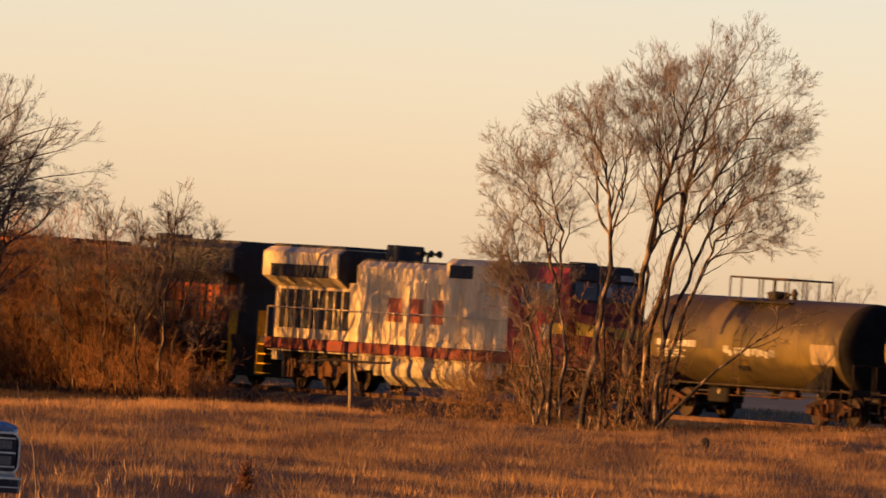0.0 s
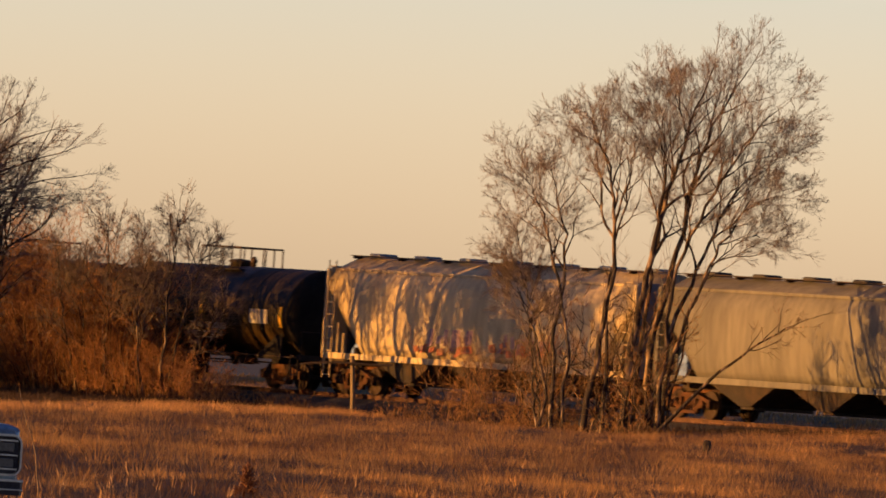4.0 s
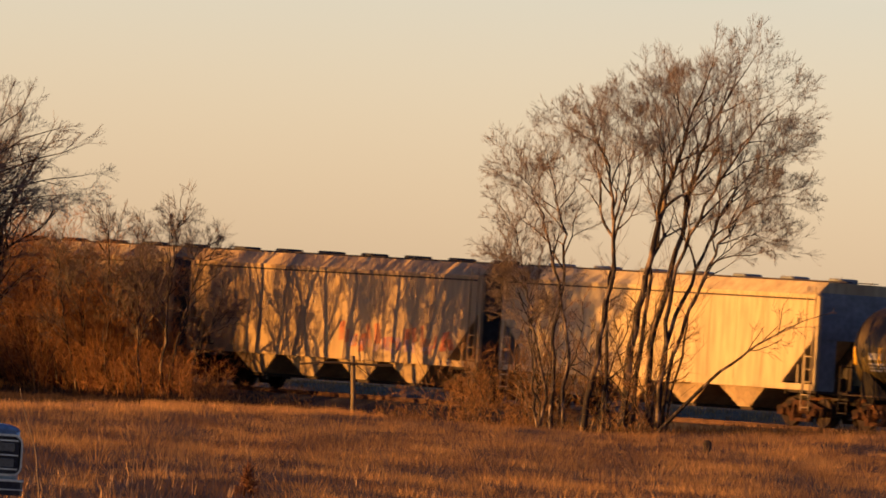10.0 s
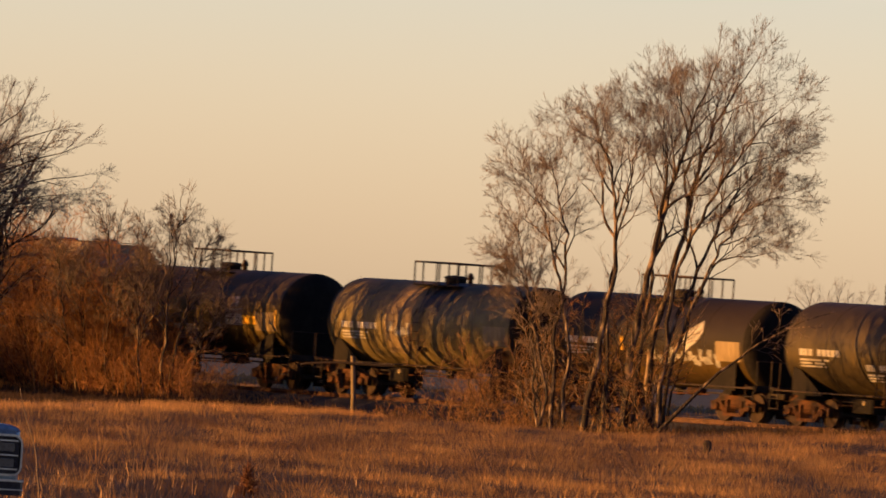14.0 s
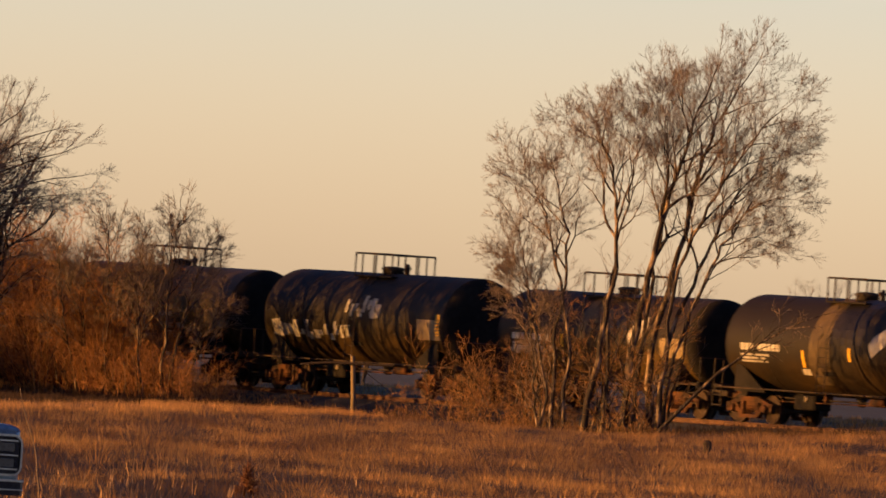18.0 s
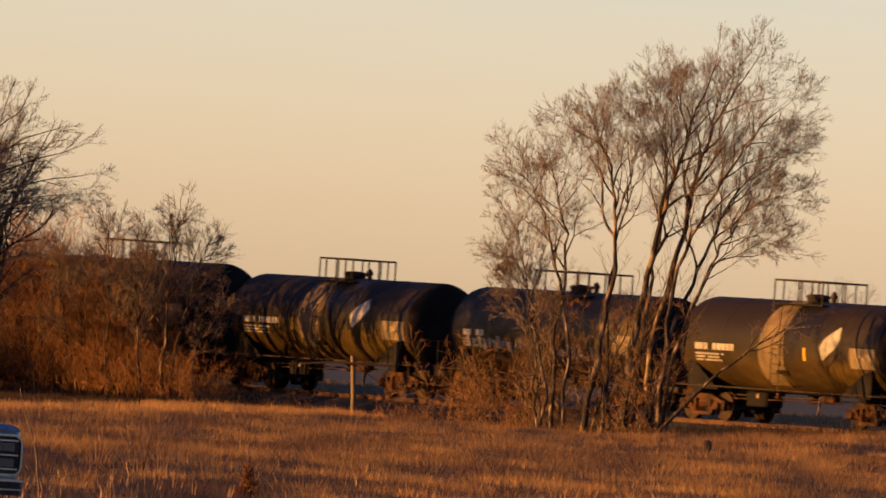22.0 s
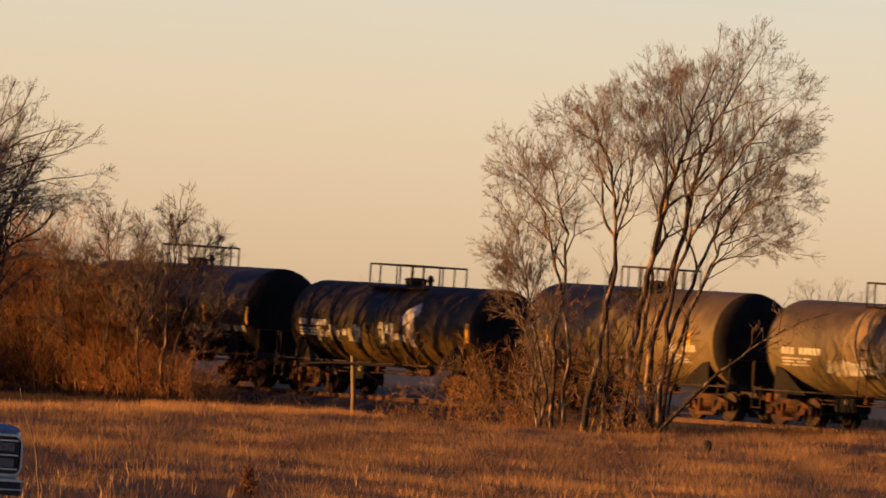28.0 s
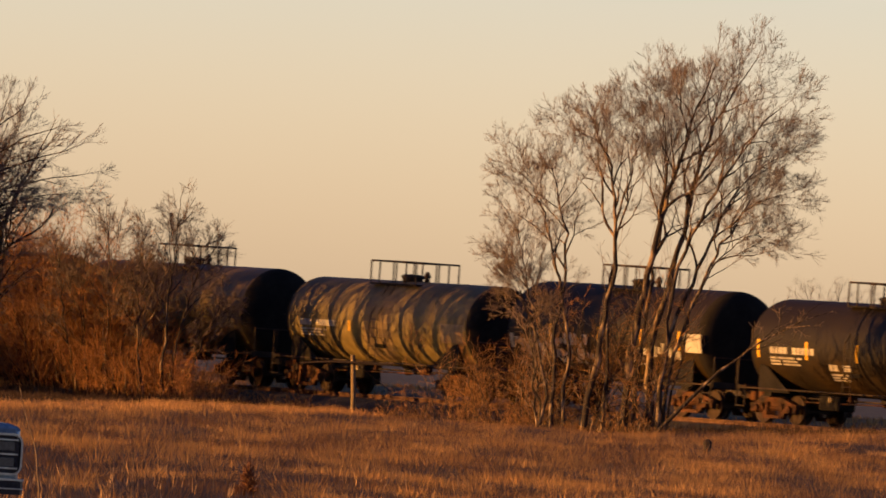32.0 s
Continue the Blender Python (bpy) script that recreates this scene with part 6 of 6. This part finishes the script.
# ---- small things of the field ----
def build_post():
    x, y = beside(643, 9.0)
    e = thing("fence_post", "weathered round wooden fence post with a brace rail", "post")
    s = Shape()
    s.loft([[(r * math.cos(i * 0.785) + dx, r * math.sin(i * 0.785), z) for i in range(8)] for z, r, dx in ((-0.6, 0.085, 0.05), (0.7, 0.08, 0.0), (1.5, 0.078, -0.06), (1.93, 0.074, -0.10), (1.97, 0.05, -0.10))])
    part("post", s, M_POST, e)
    s = Shape()
    rings = []
    for i in range(9):
        f = i / 8
        px, pz, r = -1.75 + 2.95 * f, 1.60 + 0.20 * f + 0.05 * math.sin(5 * f), 0.030 + 0.016 * f
        rings.append([(px, -0.12 + r * math.cos(g), pz + r * math.sin(g)) for g in (0, 1.05, 2.1, 3.14, 4.2, 5.24)])
    part("brace_rail", s.loft(rings), M_RAILWOOD, e, "dark weathered rail across the post")
    part("wire_band", Shape().lathe([(1.66, 0.085), (1.665, 0.092), (1.735, 0.092), (1.74, 0.085)], "z", (-0.08, 0, 0), 12), M_UNDER, e, "dark band of fence wire")
    s = Shape().tube((0.0, 0.1, 1.70), (0.62, 0.5, 1.28), 0.012, 5).tube((0.62, 0.5, 1.28), (1.15, 0.85, 0.9), 0.010, 5)
    part("wire_end", s, M_UNDER, e)
    e.location = (x, y, 0)


def pickup():
    """An old pickup parked with its front corner to the view; local x to its left side, y to its tail."""
    e = thing("pickup_truck", "light blue old pickup with chrome-framed stacked headlights", "pickup truck")

    def hull(z0, z1, y0, y1, hw0, hw1, c):
        ring = [(-1, y0 + c), (-1 + c * 0.9, y0), (1 - c * 0.9, y0), (1, y0 + c), (1, y1), (-1, y1)]
        return [[(a * (hw0 if z == z0 else hw1), b, z) for a, b in ring] for z in (z0, z1)]

    body = Shape().loft(hull(0.55, 0.98, 0.02, 5.0, 0.98, 0.98, 0.06) + [[(a * 0.975, b, 1.05) for a, b in ((-1, 0.08), (-0.9, 0.0), (0.9, 0.0), (1, 0.08), (1, 5.0), (-1, 5.0))]])
    part("body", body, M_TRUCKB, e)
    part("hood", Shape().loft([[(-0.955, 0.02, 1.04), (0.955, 0.02, 1.04), (0.955, 1.65, 1.06), (-0.955, 1.65, 1.06)], [(-0.935, 0.04, 1.075), (0.935, 0.04, 1.075), (0.935, 1.65, 1.11), (-0.935, 1.65, 1.11)], [(-0.86, 0.10, 1.105), (0.86, 0.10, 1.105), (0.86, 1.65, 1.15), (-0.86, 1.65, 1.15)]]), M_TRUCKB, e)
    part("cab", Shape().loft([[(-0.95, 1.62, 1.0), (0.95, 1.62, 1.0), (0.95, 3.1, 1.0), (-0.95, 3.1, 1.0)], [(-0.76, 2.15, 1.72), (0.76, 2.15, 1.72), (0.76, 3.0, 1.72), (-0.76, 3.0, 1.72)], [(-0.70, 2.25, 1.77), (0.70, 2.25, 1.77), (0.70, 2.9, 1.77), (-0.70, 2.9, 1.77)]]), M_TRUCKB, e)
    part("windscreen", Shape().loft([[(-0.82, 1.70, 1.12), (0.82, 1.70, 1.12), (0.82, 1.76, 1.12), (-0.82, 1.76, 1.12)], [(-0.70, 2.10, 1.66), (0.70, 2.10, 1.66), (0.70, 2.16, 1.66), (-0.70, 2.16, 1.66)]]), M_GLASS, e)
    def panel_ring(hw, z0, z1, c, y):
        """An upright ring with rounded corners."""
        pts = []
        for cx, cz, g0 in ((hw - c, z1 - c, 0), (-hw + c, z1 - c, 90), (-hw + c, z0 + c, 180), (hw - c, z0 + c, 270)):
            pts += [(cx + c * math.cos(radians(g0 + 22.5 * i)), y, cz + c * math.sin(radians(g0 + 22.5 * i))) for i in range(5)]
        return pts

    part("grille", Shape().loft([panel_ring(0.93, 0.60, 1.0, 0.09, 0.06), panel_ring(0.93, 0.60, 1.0, 0.09, -0.02)]), M_DARKP, e)
    f = Shape()
    for hw, z0, z1, c in ((0.955, 0.59, 1.01, 0.10),):
        a, b = panel_ring(hw, z0, z1, c, -0.055), panel_ring(hw - 0.022, z0 + 0.022, z1 - 0.022, c - 0.02, -0.055)
        a2, b2 = panel_ring(hw, z0, z1, c, 0.03), panel_ring(hw - 0.022, z0 + 0.022, z1 - 0.022, c - 0.02, 0.03)
        f.loft([a2, a, b, b2], close=False)
    part("grille_frame", f, M_CHROME, e, "bright rounded chrome grille frame")
    for z in (0.68, 0.755, 0.83, 0.905):
        part("grille_bar", Shape().box(-0.60, 0.60, -0.035, 0.0, z, z + 0.018), M_CHROME, e)
    for x in (-0.76, 0.76):
        for z in (0.66, 0.80, 0.945):
            part("lamp_bezel", Shape().box(x - 0.15, x + 0.15, -0.048, 0.01, z - 0.008, z + 0.008), M_CHROME, e, "thin chrome bezel")
    for x in (-0.76, 0.76):
        for z in (0.72, 0.88):
            part("headlight", Shape().box(x - 0.13, x + 0.13, -0.04, 0.02, z - 0.055, z + 0.055, 0.03), M_LAMP, e, "rectangular sealed headlight")
    part("bumper", Shape().loft([[(-0.98, -0.05, 0.40), (-0.9, -0.16, 0.40), (0.9, -0.16, 0.40), (0.98, -0.05, 0.40), (0.98, 0.02, 0.40), (-0.98, 0.02, 0.40)], [(-0.98, -0.05, 0.55), (-0.9, -0.16, 0.55), (0.9, -0.16, 0.55), (0.98, -0.05, 0.55), (0.98, 0.02, 0.55), (-0.98, 0.02, 0.55)]]), M_DARKP, e, "dark bumper")
    part("bumper_lip", Shape().box(-0.93, 0.93, -0.175, -0.15, 0.535, 0.56, 0.005), M_CHROME, e, "bright bumper edge")
    part("bumper_lip", Shape().box(-0.93, 0.93, -0.175, -0.15, 0.45, 0.465, 0.005), M_CHROME, e, "bright bumper edge")
    for x in (-0.85, 0.85):
        for y in (0.95, 4.1):
            w = part("wheel", Shape().lathe([(x - 0.1, 0.2), (x - 0.11, 0.33), (x - 0.08, 0.365), (x + 0.08, 0.365), (x + 0.11, 0.33), (x + 0.1, 0.2)], "x", (0, y, 0.365), 20), M_RUBBER, e, smooth=True)
            part("rim", Shape().lathe([(x - 0.105, 0.1), (x - 0.10, 0.2), (x + 0.10, 0.2), (x + 0.105, 0.1)], "x", (0, y, 0.365), 16), M_CHROME, w)
    e.matrix_basis = pose(-4.925, 118.25, -0.03, 0, 0, 28)


def small_plants():
    rng = random.Random(77)
    # dark cedar seedling, thin stalk and a stump in the grass
    twigs = []
    for i in range(420):
        z = rng.random() ** 1.3 * 0.44
        a = rng.uniform(0, 6.28)
        l = (0.19 * (1 - z / 0.52) + 0.03) * rng.uniform(0.3, 1.1)
        twigs.append((Vector((0, 0, z)), Vector((math.cos(a) * l, math.sin(a) * l, z + rng.uniform(-0.02, 0.14))), 0.008, 0.004))
    ob = tagged(new("cedar_seedling", wood_mesh("cedar_seedling", twigs, M_CEDAR, 4)), "dark dead cedar seedling in the grass", "plant")
    ob.location = (-2.30, 152, 0)
    st, p, d = [], Vector((0, 0, 0)), Vector((-0.065, 0, 1))
    for i in range(14):
        d = (d + Vector((rng.gauss(0, 0.09), 0, 0)) + Vector((-0.03, 0, 0.12))).normalized()
        q = p + d * 0.09
        st.append((p, q, 0.009 - i * 0.0004, 0.009 - i * 0.0005))
        p = q
    ob = tagged(new("weed_stalk", wood_mesh("weed_stalk", st, M_STALK, 5)), "thin dry weed stalk standing above the grass", "plant")
    ob.location = (-4.385, 135, 0)
    ob.scale = (1.12, 1.12, 1.12)
    s = Shape().loft([[(r * math.cos(i), r * math.sin(i) * 0.8, z) for i in (0, 1.05, 2.1, 3.14, 4.2, 5.24)] for z, r in ((-0.05, 0.12), (0.2, 0.10), (0.38, 0.11), (0.45, 0.04))])
    ob = tagged(part("tree_stump", s, M_RAILWOOD), "short dark broken stump in the grass", "stump")
    ob.location = (7.0, 300, float(lie(7.0, 300)))


def build_ties():
    bed = bpy.data.objects["ballast_bed"]
    s = Shape().box(-0.11, 0.11, -1.3, 1.3, 0.36, 0.50, 0.012)
    me = fixed(mesh_of("tie", s.v, s.f, M_TIE))
    for i in range(200):
        x, y, z = along(-45 + i * 0.53, 1.6, 0)
        ob = new("tie", me)
        ob.parent = bed
        ob.matrix_basis = pose(x, y, 0, 0, 0, -(90 - TURN) + ((i * 37) % 7 - 3) * 0.3)


def build_all():
    build_ground()
    build_far_field()
    build_line()
    build_bank()
    build_train()
    build_post()
    pickup()
    small_plants()
    plants = build_plants()
    build_grass()
    build_weeds()
    build_ties()
    return plants


def motions():
    rz = -(90 - TURN)
    # the tall tree stirs a little in the wind
    x, y, z = clump.location
    walk(clump, [(t, pose(x, y, z, 0, a * 0.08, 0)) for t, a in SWAY])
    for car, q, turned in TRAIN:
        rows = []
        for i in range(17):
            t = i * 2.0
            l = gone(t) - q
            x, y, z = along(l, 1.6, RAIL)
            rows.append((t, pose(x, y, z, 0, 0, rz + (180 if turned else 0))))
        walk(car, rows)


SWAY = ((0, -5), (1, 2), (2, -1), (3, 5), (4.5, 0), (6, -1), (7.5, 2), (9, 0), (10.5, -3), (12, -3), (13.5, 2), (15, 6), (17, 6), (19, 8), (20, 3), (21, 6),
        (22, 3), (25, 3), (27.5, 3), (30.3, 6), (31.2, 2), (32, 3))

clump = build_all()
motions()
